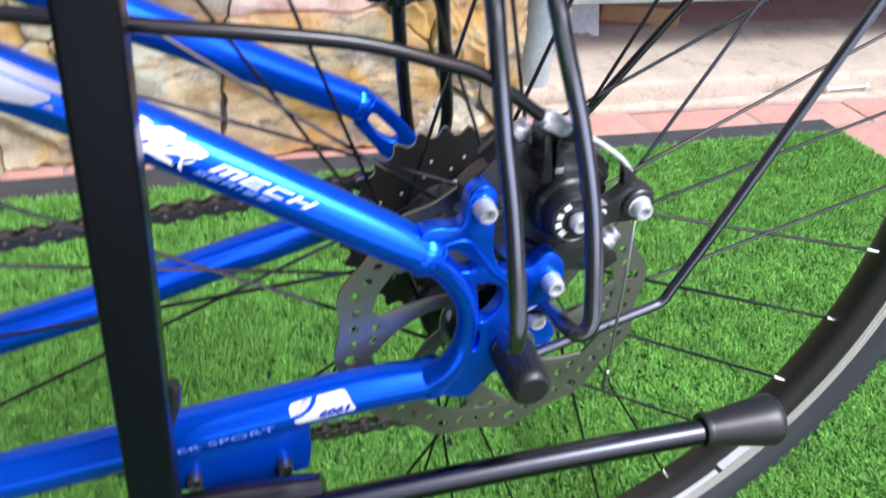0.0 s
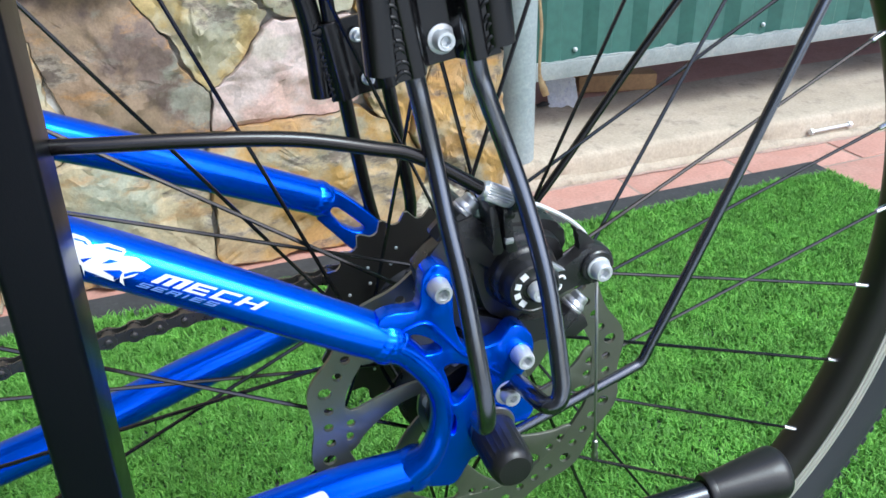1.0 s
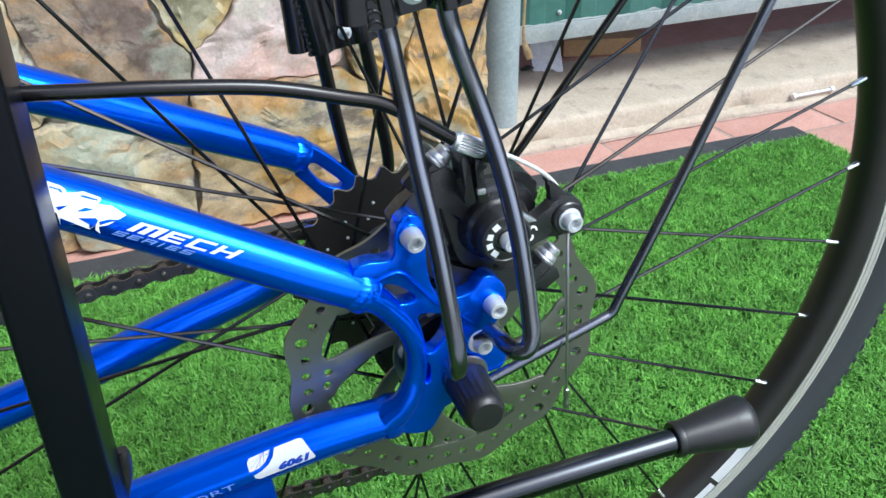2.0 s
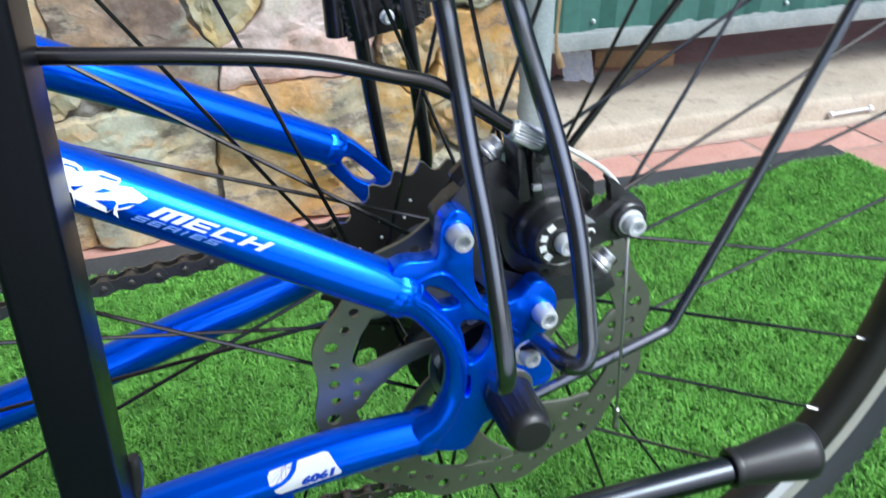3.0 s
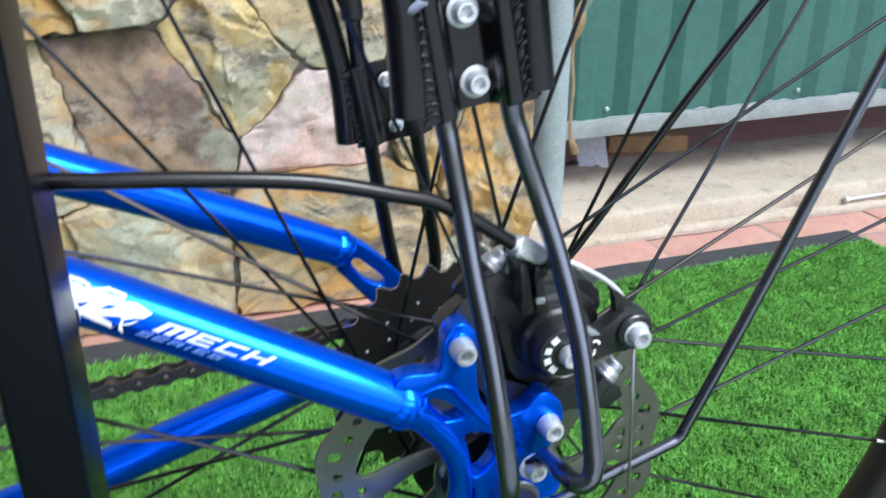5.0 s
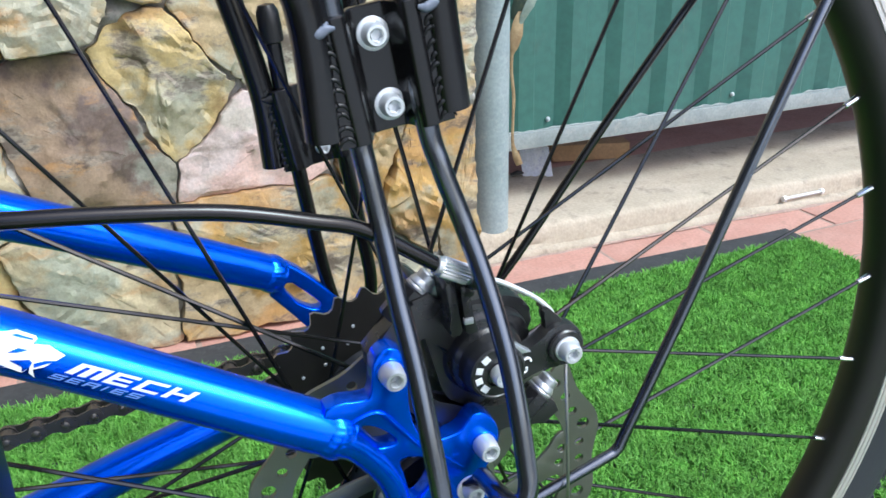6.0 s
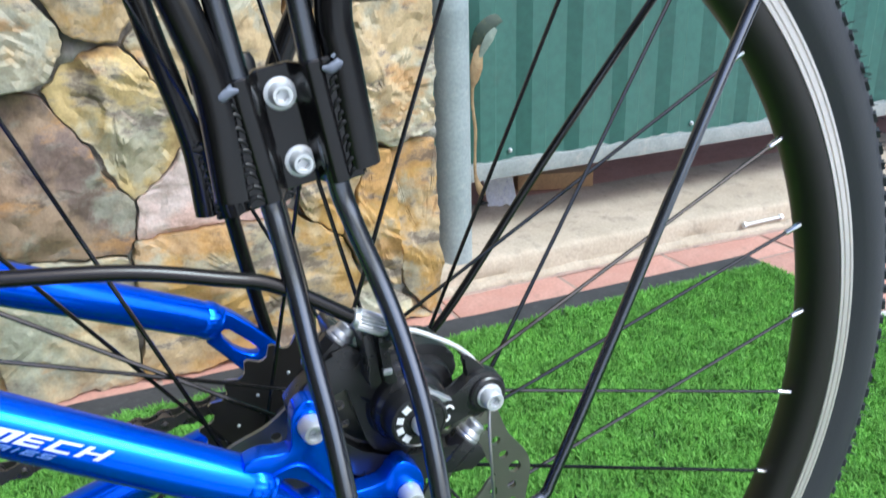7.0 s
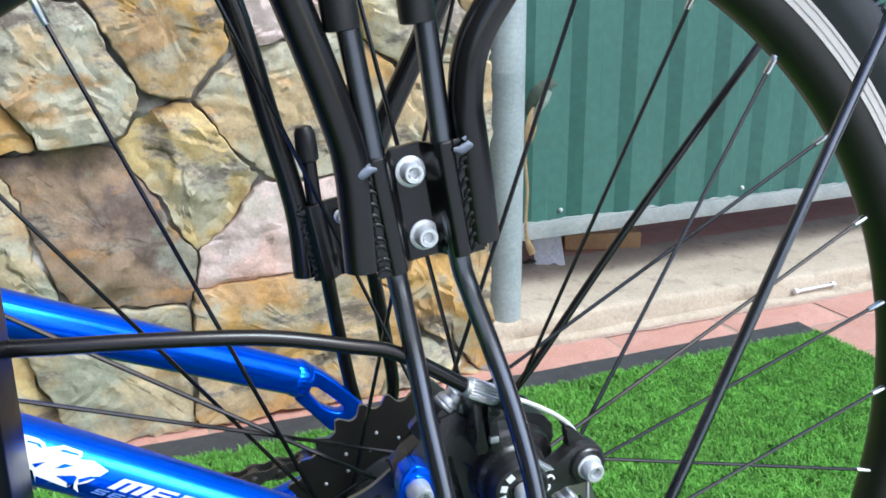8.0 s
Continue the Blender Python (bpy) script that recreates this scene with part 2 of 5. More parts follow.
def sweep(bm, points, radius, sides=12, steps=6, flat=1.0, across=None, caps=True, closed=False):
    """A tube along a smooth line. radius: one number or one a point. flat: height over width of its section, whose width lies along across."""
    line = glide(points, steps)
    n = len(line)
    if np.isscalar(radius):
        radii = [radius] * n
    else:
        radii = np.interp(np.linspace(0, 1, n), np.linspace(0, 1, len(radius)), radius)
    rings, side = [], None
    for k, c in enumerate(line):
        d = line[min(k + 1, n - 1)] - line[max(k - 1, 0)]
        d = d / (np.linalg.norm(d) + 1e-12)
        if across is not None:
            side = np.array(across, float)
        elif side is None:
            side = np.array((0, 1.0, 0)) if abs(d[1]) < 0.9 else np.array((1.0, 0, 0))
        side = side - d * (side @ d)
        side = side / np.linalg.norm(side)
        up = np.cross(d, side)
        rings.append([bm.verts.new(c + radii[k] * (math.cos(a) * side + flat * math.sin(a) * up)) for a in np.linspace(0, 2 * math.pi, sides, False)])
    for a, b in zip(rings, rings[1:] + (rings[:1] if closed else [])):
        for i in range(sides):
            bm.faces.new((a[i], a[(i + 1) % sides], b[(i + 1) % sides], b[i]))
    if caps and not closed:
        bm.faces.new(rings[0][::-1])
        bm.faces.new(rings[-1])
    return bm


def lathe(bm, profile, origin=(0, 0, 0), axis=(0, 1, 0), segments=32, closed=False, turn=0.0):
    """Turns (radius, along) pairs about an axis. closed: the profile is a ring of its own."""
    ax = Vector(axis).normalized()
    u = ax.orthogonal().normalized()
    v = ax.cross(u)
    o = Vector(origin)
    rings = []
    for r, h in profile:
        if r < 1e-7:
            rings.append([bm.verts.new(o + ax * h)])
        else:
            rings.append([bm.verts.new(o + ax * h + r * (math.cos(a) * u + math.sin(a) * v)) for a in (turn + 2 * math.pi * k / segments for k in range(segments))])
    for a, b in zip(rings, rings[1:] + (rings[:1] if closed else [])):
        for k in range(segments):
            quad = [a[k % len(a)], a[(k + 1) % len(a)], b[(k + 1) % len(b)], b[k % len(b)]]
            quad = list(dict.fromkeys(quad))
            if len(quad) > 2:
                bm.faces.new(quad)
    return bm


def box(bm, lo, hi, bevel=0.0, m=None, segments=2):
    made = bmesh.ops.create_cube(bm, size=1.0)["verts"]
    for v in made:
        v.co = Vector([l + (c + 0.5) * (h - l) for c, l, h in zip(v.co, lo, hi)])
    if bevel:
        edges = {e for v in made for e in v.link_edges}
        made = bmesh.ops.bevel(bm, geom=list(edges), offset=bevel, segments=segments, affect="EDGES", profile=0.6)["verts"]
    if m is not None:
        bmesh.ops.transform(bm, matrix=m, verts=list({v for v in made}))
    return bm


def plate(bm, outline, y0, y1, bevel=0.0):
    """A flat plate from an outline in x and z, between two depths."""
    a = [bm.verts.new((x, y0, z)) for x, z in outline]
    b = [bm.verts.new((x, y1, z)) for x, z in outline]
    n = len(outline)
    faces = [bm.faces.new(a), bm.faces.new(b[::-1])]
    for k in range(n):
        bm.faces.new((a[k], b[k], b[(k + 1) % n], a[(k + 1) % n]))
    if bevel:
        bmesh.ops.bevel(bm, geom=[e for f in faces for e in f.edges], offset=bevel, segments=2, affect="EDGES", profile=0.6)
    return bm


def ring_of(cx, cz, r, n=20, start=0.0, end=360.0):
    return [(cx + r * math.cos(radians(a)), cz + r * math.sin(radians(a))) for a in np.linspace(start, end, n, endpoint=end - start < 359.9)]


def socket_bolt(parent, at, axis, r, h, name="bolt", washer=0.0, mat=None, label="silver socket-head bolt"):
    """A socket-head bolt: a rounded head with a six-sided recess, on a washer where it has one."""
    bm = bmesh.new()
    w = h * 0.18 if washer else 0.0
    if washer:
        lathe(bm, [(0, 0), (washer, 0), (washer, w * 0.8), (washer * 0.94, w), (0, w)], at, axis, 24)
    lathe(bm, [(r * 1.04, w), (r * 1.06, w + h * 0.1), (r * 1.0, w + h * 0.5), (r * 0.92, w + h * 0.88), (r * 0.82, w + h), (r * 0.58, w + h)], at, axis, 24)
    lathe(bm, [(r * 0.58, w + h), (r * 0.5, w + h * 0.97), (r * 0.5, w + h * 0.45), (0, w + h * 0.4)], at, axis, 6)
    return part(name, bm, mat or M_ZINC, parent, label)


# ---- the yard: ground, mat, kerb, stone wall, shed wall ----
YARD = pose(0, 0.775, 0, 0, 0, 3.4)  # along the wall (u), away from the camera (v), up


def yard(u, v, z):
    return YARD @ Vector((u, v, z))


def setting(name, bm, mat, label, category, smooth=40, parent=None):
    ob = part(name, bm, mat, parent, label, smooth)
    ob.matrix_world = YARD
    return tagged(ob, label, category, kind="structure")


bm = bmesh.new()
box(bm, (-30, -30, -0.3), (30, 30, -0.012))
setting("ground", bm, M_YARD, "grey concrete ground of the yard reaching to the horizon", "ground", 0)
# added walls out of view: they cut sky light and darken reflections
bm = bmesh.new()
box(bm, (-12, -12.2, -0.012), (12, -12.0, 0.7))
box(bm, (-1.50, -4.0, -0.012), (-1.32, 0.06, 2.6))
box(bm, (4.2, -6.0, -0.012), (4.4, 0.18, 1.6))
# added block against light leaking between stone wall and shed
box(bm, (0.30, 0.25, -0.012), (0.41, 0.9, 2.7))
setting("wall_unseen", bm, M_DULL, "unseen dark walls added round the yard to hold back sky light", "wall", 0)

# concrete kerb slab under the shed wall: a ragged mortar ledge at its foot, a worn front face, a rounded top edge
def kerb_foot(u):
    return float(np.interp(u, [0.37, 0.46, 0.69, 0.94, 1.09, 1.4, 6.0], [0.066, 0.064, 0.059, 0.052, 0.042, 0.036, 0.030]))


bm = bmesh.new()
ROWS = [(0.0, -0.012, 0.0), (0.0005, 0.000, 0.5), (0.0015, 0.005, 1.0), (0.004, 0.0085, 1.3), (0.008, 0.0105, 1.3), (0.0115, 0.0110, 1.2), (0.0125, 0.0105, 0.8), (0.0130, 0.0150, 0.7), (0.0150, 0.0230, 0.5), (0.0172, 0.0330, 0.4), (0.0190, 0.0400, 0.4), (0.0215, 0.0445, 0.3), (0.0260, 0.0470, 0.3), (0.0330, 0.0483, 0.2), (0.0450, 0.0488, 0.2)]
prev = None
for k in range(561):
    x = 0.37 + 1.4 * k / 300 if k <= 300 else 1.77 + 4.1 * (k - 300) / 260
    f = kerb_foot(x)
    ragged = 0.0045 * noise.noise(Vector((x * 17, 0.3, 0))) + 0.0030 * noise.noise(Vector((x * 53, 2.3, 0)))
    crack = max(0.0, noise.noise(Vector((x * 9, 7.7, 0))) + 0.25)
    row = []
    for d, z, g in ROWS:
        zz = z + 0.0016 * g * noise.noise(Vector((x * 24, d * 300, 5))) + (0.003 * noise.noise(Vector((x * 21, 4.4, 1))) if 0.003 < d < 0.0125 else 0)
        dd = d + g * ragged * (1.0 if d < 0.0125 else 0.35) + (0.006 * crack if 0.0105 < z < 0.016 and d > 0.012 else 0)
        row.append(bm.verts.new((x, f + dd, zz)))
    for q in range(1, 13):
        v = 0.10 + 0.26 * q / 12
        row.append(bm.verts.new((x, v, 0.0490 + 0.0012 * noise.noise(Vector((x * 11, v * 30, 1))))))
    if prev:
        for p, q, r, t in zip(prev, row, row[1:], prev[1:]):
            bm.faces.new((p, q, r, t))
    prev = row
setting("kerb", bm, M_CONCRETE, "weathered cream concrete kerb slab below the green shed wall", "kerb", 50)

# thin smear of mortar along the foot of the kerb
bm = bmesh.new()
sweep(bm, [(0.37 + 0.015 * k, kerb_foot(0.37 + 0.015 * k) - 0.001 + 0.004 * noise.noise(Vector((k * 0.45, 3.1, 0))), -0.001) for k in range(260)], [0.004 + 0.003 * noise.noise(Vector((k * 0.4, 5.5, 0))) for k in range(260)], 8, 2, 0.6)
setting("baseboard", bm, M_GROUT, "thin grey smear of mortar at the foot of the kerb", "mortar fillet", 60)

# space under the shed: its added back wall carries the shade in its colour
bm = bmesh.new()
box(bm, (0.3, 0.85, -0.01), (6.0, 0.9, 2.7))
setting("wall_back", bm, M_SHADE_BARK, "added dark back wall standing in for shade below the shed", "wall", 0)
bm = bmesh.new()
box(bm, (0.3, 0.355, -0.012), (6.0, 0.85, 0.046))
setting("floor", bm, M_TILE, "red paved floor in the shade below the shed", "floor", 0)

# corrugated green shed wall with its flashing
bm = bmesh.new()
line = []
line.append((0.409, 0.185))
u = 0.427
while u < 6.0:
    for du, dv in ((0, 0), (0.030, 0), (0.033, 0.002), (0.064, 0.002), (0.067, 0.013), (0.080, 0.013)):
        line.append((u + du, 0.185 + dv))
    u += 0.106
lo = [[bm.verts.new((a, b + k, 0.182)) for a, b in line] for k in (0, 0.003)]
hi = [[bm.verts.new((a, b + k, 2.7)) for a, b in line] for k in (0, 0.003)]
for k in range(len(line) - 1):
    bm.faces.new((lo[0][k], lo[0][k + 1], hi[0][k + 1], hi[0][k]))
    bm.faces.new((lo[1][k], hi[1][k], hi[1][k + 1], lo[1][k + 1]))
    bm.faces.new((lo[0][k], lo[1][k], lo[1][k + 1], lo[0][k + 1]))
shed_wall = setting("wall_shed", bm, M_FENCE, "dark green ribbed steel shed wall", "wall", 25)
bm = bmesh.new()
box(bm, (0.40, 0.176, 0.160), (6.0, 0.183, 0.190), 0.002)
box(bm, (0.40, 0.183, 0.160), (6.0, 0.206, 0.166), 0.001)
setting("trim", bm, M_FLASH, "grey galvanised flashing along the foot of the shed wall", "trim")
bm = bmesh.new()
prev = None
for k in range(420):
    x = 0.41 + 0.004 * k
    top = 0.1925 + 0.006 * noise.noise(Vector((x * 13, 1.1, 0))) + 0.004 * noise.noise(Vector((x * 47, 3.1, 0)))
    row = [bm.verts.new((x, v, z)) for v, z in ((0.1835, 0.188), (0.1828, top - 0.001), (0.1835, top), (0.1850, top))]
    for p, q, r, t in zip(prev or (), row, row[1:], (prev or (0,))[1:]):
        bm.faces.new((p, q, r, t))
    prev = row
part("paint_smear", bm, M_FLASH, shed_wall, "uneven grey paint smeared over the green steel")
for k in range(3):
    bm = bmesh.new()
    c = (0.593 + 0.424 * k, 0.184, 0.2085)
    lathe(bm, [(0.0, -0.005), (0.0022, -0.005), (0.0034, -0.003), (0.0046, -0.0005), (0.0046, 0.0005)], c, (0, 1, 0), 12)
    ob = part("screw", bm, M_ZINC, shed_wall)

# galvanised post at the corner
pipe = thing("corner_pipe", "round grey galvanised steel pipe standing on the kerb", "pipe", kind="structure")
bm = bmesh.new()
lathe(bm, [(0.0275, 0.046), (0.0295, 0.046), (0.0295, 0.47), (0.0298, 0.472), (0.0295, 0.474), (0.0295, 2.7)], (0.437, 0.917, 0), (0, 0, 1), 40)
part("tube", bm, M_PIPE, pipe)

# loose things under the shed wall
blk = thing("timber_offcut", "pale pine timber offcut lying under the shed wall", "timber")
bm = bmesh.new()
box(bm, (0, 0, 0), (0.172, 0.05, 0.036), 0.002, YARD @ pose(0.735, 0.400, 0.0475, 0, 0, -17))
part("board", bm, M_WOOD, blk)
paper = thing("paper_scrap", "crumpled white and violet paper scrap on the kerb", "paper")
bm = bmesh.new()
bmesh.ops.create_grid(bm, x_segments=12, y_segments=10, size=0.5)
for v in bm.verts:
    x, y = v.co.x, v.co.y
    v.co = yard(0.655 + x * 0.054, 0.333 - x * 0.03 + y * 0.02, 0.079 + y * 0.056 + 0.006 * noise.noise(Vector((x * 4, y * 4, 7))))
bmesh.ops.solidify(bm, geom=bm.faces[:], thickness=0.0006)
part("sheet", bm, M_PAPER, paper)
leaf = thing("dead_leaf", "dark curled dead leaf with a tan stalk beside the grey pipe", "leaf")
bm = bmesh.new()
sweep(bm, [yard(*q) for q in [(0.500, 0.150, 0.395), (0.506, 0.145, 0.412), (0.515, 0.140, 0.430), (0.530, 0.138, 0.444), (0.546, 0.140, 0.449), (0.554, 0.146, 0.444)]], [0.003, 0.010, 0.014, 0.012, 0.008, 0.004], 10, 5, 0.18, (0.6, -0.2, -0.7))
part("blade", bm, M_LEAF, leaf)
bm = bmesh.new()
sweep(bm, [yard(*q) for q in [(0.508, 0.139, 0.385), (0.514, 0.136, 0.402), (0.524, 0.133, 0.420), (0.536, 0.133, 0.434)]], [0.002, 0.006, 0.008, 0.004], 8, 5, 0.2, (0.8, -0.2, -0.5))
part("fold", bm, M_DRYFOLD, leaf, "pale grey-green folded underside")
bm = bmesh.new()
sweep(bm, [yard(*q) for q in [(0.518, 0.150, 0.142), (0.511, 0.148, 0.157), (0.503, 0.149, 0.184), (0.503, 0.149, 0.230), (0.504, 0.149, 0.265), (0.498, 0.147, 0.310), (0.4975, 0.145, 0.338), (0.500, 0.142, 0.352), (0.503, 0.141, 0.372), (0.507, 0.141, 0.394), (0.510, 0.142, 0.408)]], [0.006, 0.007, 0.0028, 0.0024, 0.003, 0.0025, 0.003, 0.007, 0.011, 0.008, 0.003], 8, 4, 0.22, (0.9, -0.3, 0.2))
part("stalk", bm, M_STALK, leaf, "tan dry stalk widening to a husk")
chip = thing("bark_chip", "small dark bark chip on the kerb beside the pipe", "chip")
bm = bmesh.new()
sweep(bm, [yard(0.603, 0.345, 0.054), yard(0.618, 0.340, 0.058), yard(0.633, 0.343, 0.055)], [0.004, 0.008, 0.003], 8, 4, 0.6)
part("bark", bm, M_SHADE_BARK, chip)

# loose hex bolt on the pavers
stray = thing("loose_bolt", "long silver bolt with a nut at the kerb's foot", "bolt")
a, b = Vector((1.052, 0.888, 0.0220)), Vector((1.150, 0.895, 0.0220))
bm = bmesh.new()
lathe(bm, [(0, 0), (0.0033, 0), (0.0033, (b - a).length), (0, (b - a).length)], a, b - a, 14)
part("shank", bm, M_ZINC, stray)
for q, w in ((a, "head"), (b, "nut")):
    bm = bmesh.new()
    lathe(bm, [(0, -0.003), (0.0060, -0.003), (0.0064, -0.002), (0.0064, 0.003), (0, 0.004)], q, b - a, 6)
    part(w, bm, M_ZINC, stray)

# red pavers
pavers = thing("pavement", "red rectangular clay pavers with grey joints", "paving", kind="structure")
pavers.matrix_world = YARD
bm = bmesh.new()
box(bm, (-0.114, -0.057, -0.03), (0.114, 0.057, 0.0), 0.003)
tile_mesh = mesh_of(bm, "paver")
tile_mesh.materials.append(M_TILE)
for i in range(-7, 22):
    for j in range(-2, 1):
        ob = new("paver", tile_mesh)
        ob.parent = pavers
        ob.location = (i * 0.234 + (0.117 if j % 2 else 0) + 0.036, j * 0.12 + 0.008, -0.002 + 0.0012 * ((i * 7 + j * 3) % 3 - 1))
bm = bmesh.new()
box(bm, (-1.7, -0.30, -0.011), (5.2, 0.20, -0.0035))
part("joint_mortar", bm, M_GROUT, pavers, "pale grey mortar in the joints", 0).matrix_world = YARD
# artificial lawn: black backing with a bare hem, and blades
MAT = pose(0.968, 0.770, 0, 0, 0, 2.6)  # the far corner of the turf
W_MAT, D_MAT = 2.4, 1.6
bm = bmesh.new()
bmesh.ops.create_grid(bm, x_segments=120, y_segments=80, size=0.5)
for v in bm.verts:
    x, y = -W_MAT + (v.co.x + 0.5) * (W_MAT + 0.012), -D_MAT + (v.co.y + 0.5) * (D_MAT + 0.026 - 0.007 * (v.co.x - 0.5) * W_MAT)
    lift = 0.004 + 0.003 * max(0, noise.noise(Vector((x * 7, y * 7, 3)))) * (y > -0.05)
    hem = 0.006 * noise.noise(Vector((x * 8, 1.7, 0))) if y > 0.03 else 0.0
    v.co = Vector((x, y + hem, lift))
bmesh.ops.solidify(bm, geom=bm.faces[:], thickness=0.003)
lawn = part("lawn_mat", bm, M_MAT, None)
lawn.matrix_world = MAT
tagged(lawn, "artificial lawn mat with a bare black hem", "lawn mat", kind="structure")


def blades(name, count, lo, hi, tall, wide, seed):
    """Turf blades: bent slips of three triangles each, leaning every way, in tufts."""
    rng = np.random.default_rng(seed)
    tufts = count // 7
    c = np.stack([rng.uniform(lo[0], hi[0], tufts), rng.uniform(lo[1], hi[1], tufts)], 1)
    c = c[c[:, 1] < np.interp(c[:, 0], [-1.5, -0.56, -0.28, -0.1, 0], [-0.034, -0.034, -0.032, -0.031, -0.034]) + 0.0015 * np.sin(c[:, 0] * 40)]
    root = np.repeat(c, 7, 0) + rng.normal(0, 0.0022, (len(c) * 7, 2))
    n = len(root)
    a, lean = rng.uniform(0, 2 * np.pi, n), rng.uniform(0.1, 1.0, n)
    h = tall * rng.uniform(0.6, 1.15, n)
    d = np.stack([np.cos(a), np.sin(a)], 1)
    s = np.stack([-d[:, 1], d[:, 0]], 1) * (wide * rng.uniform(0.6, 1.2, n))[:, None]
    z0 = np.full(n, 0.004)
    mid = root + d * (h * lean * 0.35)[:, None]
    tip = root + d * (h * lean * 1.0)[:, None]
    pts = np.stack([np.c_[root - s, z0], np.c_[root + s, z0], np.c_[mid + s * 0.8, z0 + h * 0.6], np.c_[mid - s * 0.8, z0 + h * 0.6], np.c_[tip, z0 + h * (1.05 - 0.35 * lean)]], 1).reshape(-1, 3)
    k = np.arange(n) * 5
    faces = [tuple(f) for f in np.stack([k, k + 1, k + 2, k + 3], 1).tolist()] + [tuple(f) for f in np.stack([k + 3, k + 2, k + 4], 1).tolist()]
    me = bpy.data.meshes.new(name)
    me.from_pydata(pts.tolist(), [], faces)
    me.materials.append(M_TURF)
    ob = new(name, me)
    ob.matrix_world = MAT
    return tagged(ob, "short bright green plastic turf blades", "grass", kind="stuff")


blades("grass", 440000, (-1.65, -0.74), (0, 0), 0.0130, 0.00110, 5)
blades("grass", 48000, (-W_MAT, -0.74), (-1.65, 0), 0.0125, 0.0024, 7)
blades("grass", 170000, (-W_MAT, -D_MAT), (0, -0.74), 0.0125, 0.0024, 6)


# ---- rubble stone wall: seeds (u, z, size, tone) cut into stones with mortar between ----
TONES = {"y": (0.50, 0.37, 0.17), "g": (0.43, 0.40, 0.30), "p": (0.60, 0.405, 0.355), "b": (0.17, 0.12, 0.10), "o": (0.42, 0.25, 0.08), "k": (0.34, 0.34, 0.26)}
STAINED = {"y": 0.85, "g": 0.95, "p": 0.10, "b": 1.0, "o": 0.9, "k": 0.8}
VEINS = {"y": (0.46, 0.41, 0.29), "g": (0.47, 0.35, 0.20), "p": (0.60, 0.48, 0.45), "b": (0.31, 0.215, 0.145), "o": (0.45, 0.33, 0.19), "k": (0.44, 0.36, 0.23)}
SEEDS = """-.201 .546 5.33 g|-.095 .600 6.30 o|-.067 .366 4.32 y|-.187 .291 5.81 b|-.264 .271 3.94 k|-.225 .533 3.83 o|.059 .236 6.06 p|.056 .453 5.21 g|.025 .608 4.67 p|.067 .098 8.88 o|.173 .220 4.39 o
|.262 .191 3.88 o|.340 .194 4.13 o|.303 .424 6.08 g|-.207 .103 5.97 k|-.477 .082 5.15 g|-.319 .076 4.67 y|-.453 .200 5.56 o|-.249 .254 2.13 k|.316 .563 4.73 g|.053 .431 3.47 g|.201 .436 3.17 o
|.300 .550 5.00 y|-.285 .085 4.00 k|-.200 .630 5.00 o|-.450 .200 5.00 y|-.480 .360 5.00 g|.165 .030 4.00 y|-.550 .080 5.00 b|-.620 .250 5.00 p|-.680 .440 6.00 o|-.480 .530 5.00 b|-.345 .585 3.60 g
|-.060 .700 5.00 g|.100 .720 5.00 y|.270 .700 5.00 b|-.330 .700 5.00 p|-.750 .100 5.00 y|-.850 .300 6.00 g|-.600 .660 6.00 k|-.900 .600 6.00 o|-.250 .820 6.00 g|.050 .900 6.00 o|.250 .860 5.00 g
|-.500 .850 6.00 y"""
seeds = []
for word in SEEDS.replace("\n", "").split("|"):
    u, z, s, tone = word.split()
    seeds.append((float(u), float(z), float(s) * 0.018, tone))
stone_wall = thing("wall_stone", "rubble wall of tan, grey and pink sandstone set in pale mortar", "wall", kind="structure")
stone_wall.matrix_world = YARD
def clip(poly, n, d):
    """The part of a polygon where p . n <= d."""
    out = []
    for p, q in zip(poly, poly[1:] + poly[:1]):
        a, b = p.dot(n) - d, q.dot(n) - d
        if a <= 0:
            out.append(p)
        if a * b < 0:
            out.append(p.lerp(q, a / (a - b)))
    return out


corners = []


def pocket(c):
    """How wide the mortar lies where stones meet: none at most corners, a wedge at some."""
    return min(1.0, max(0.0, 2.2 * noise.noise(Vector((c.x * 31, c.y * 31, 77)))))


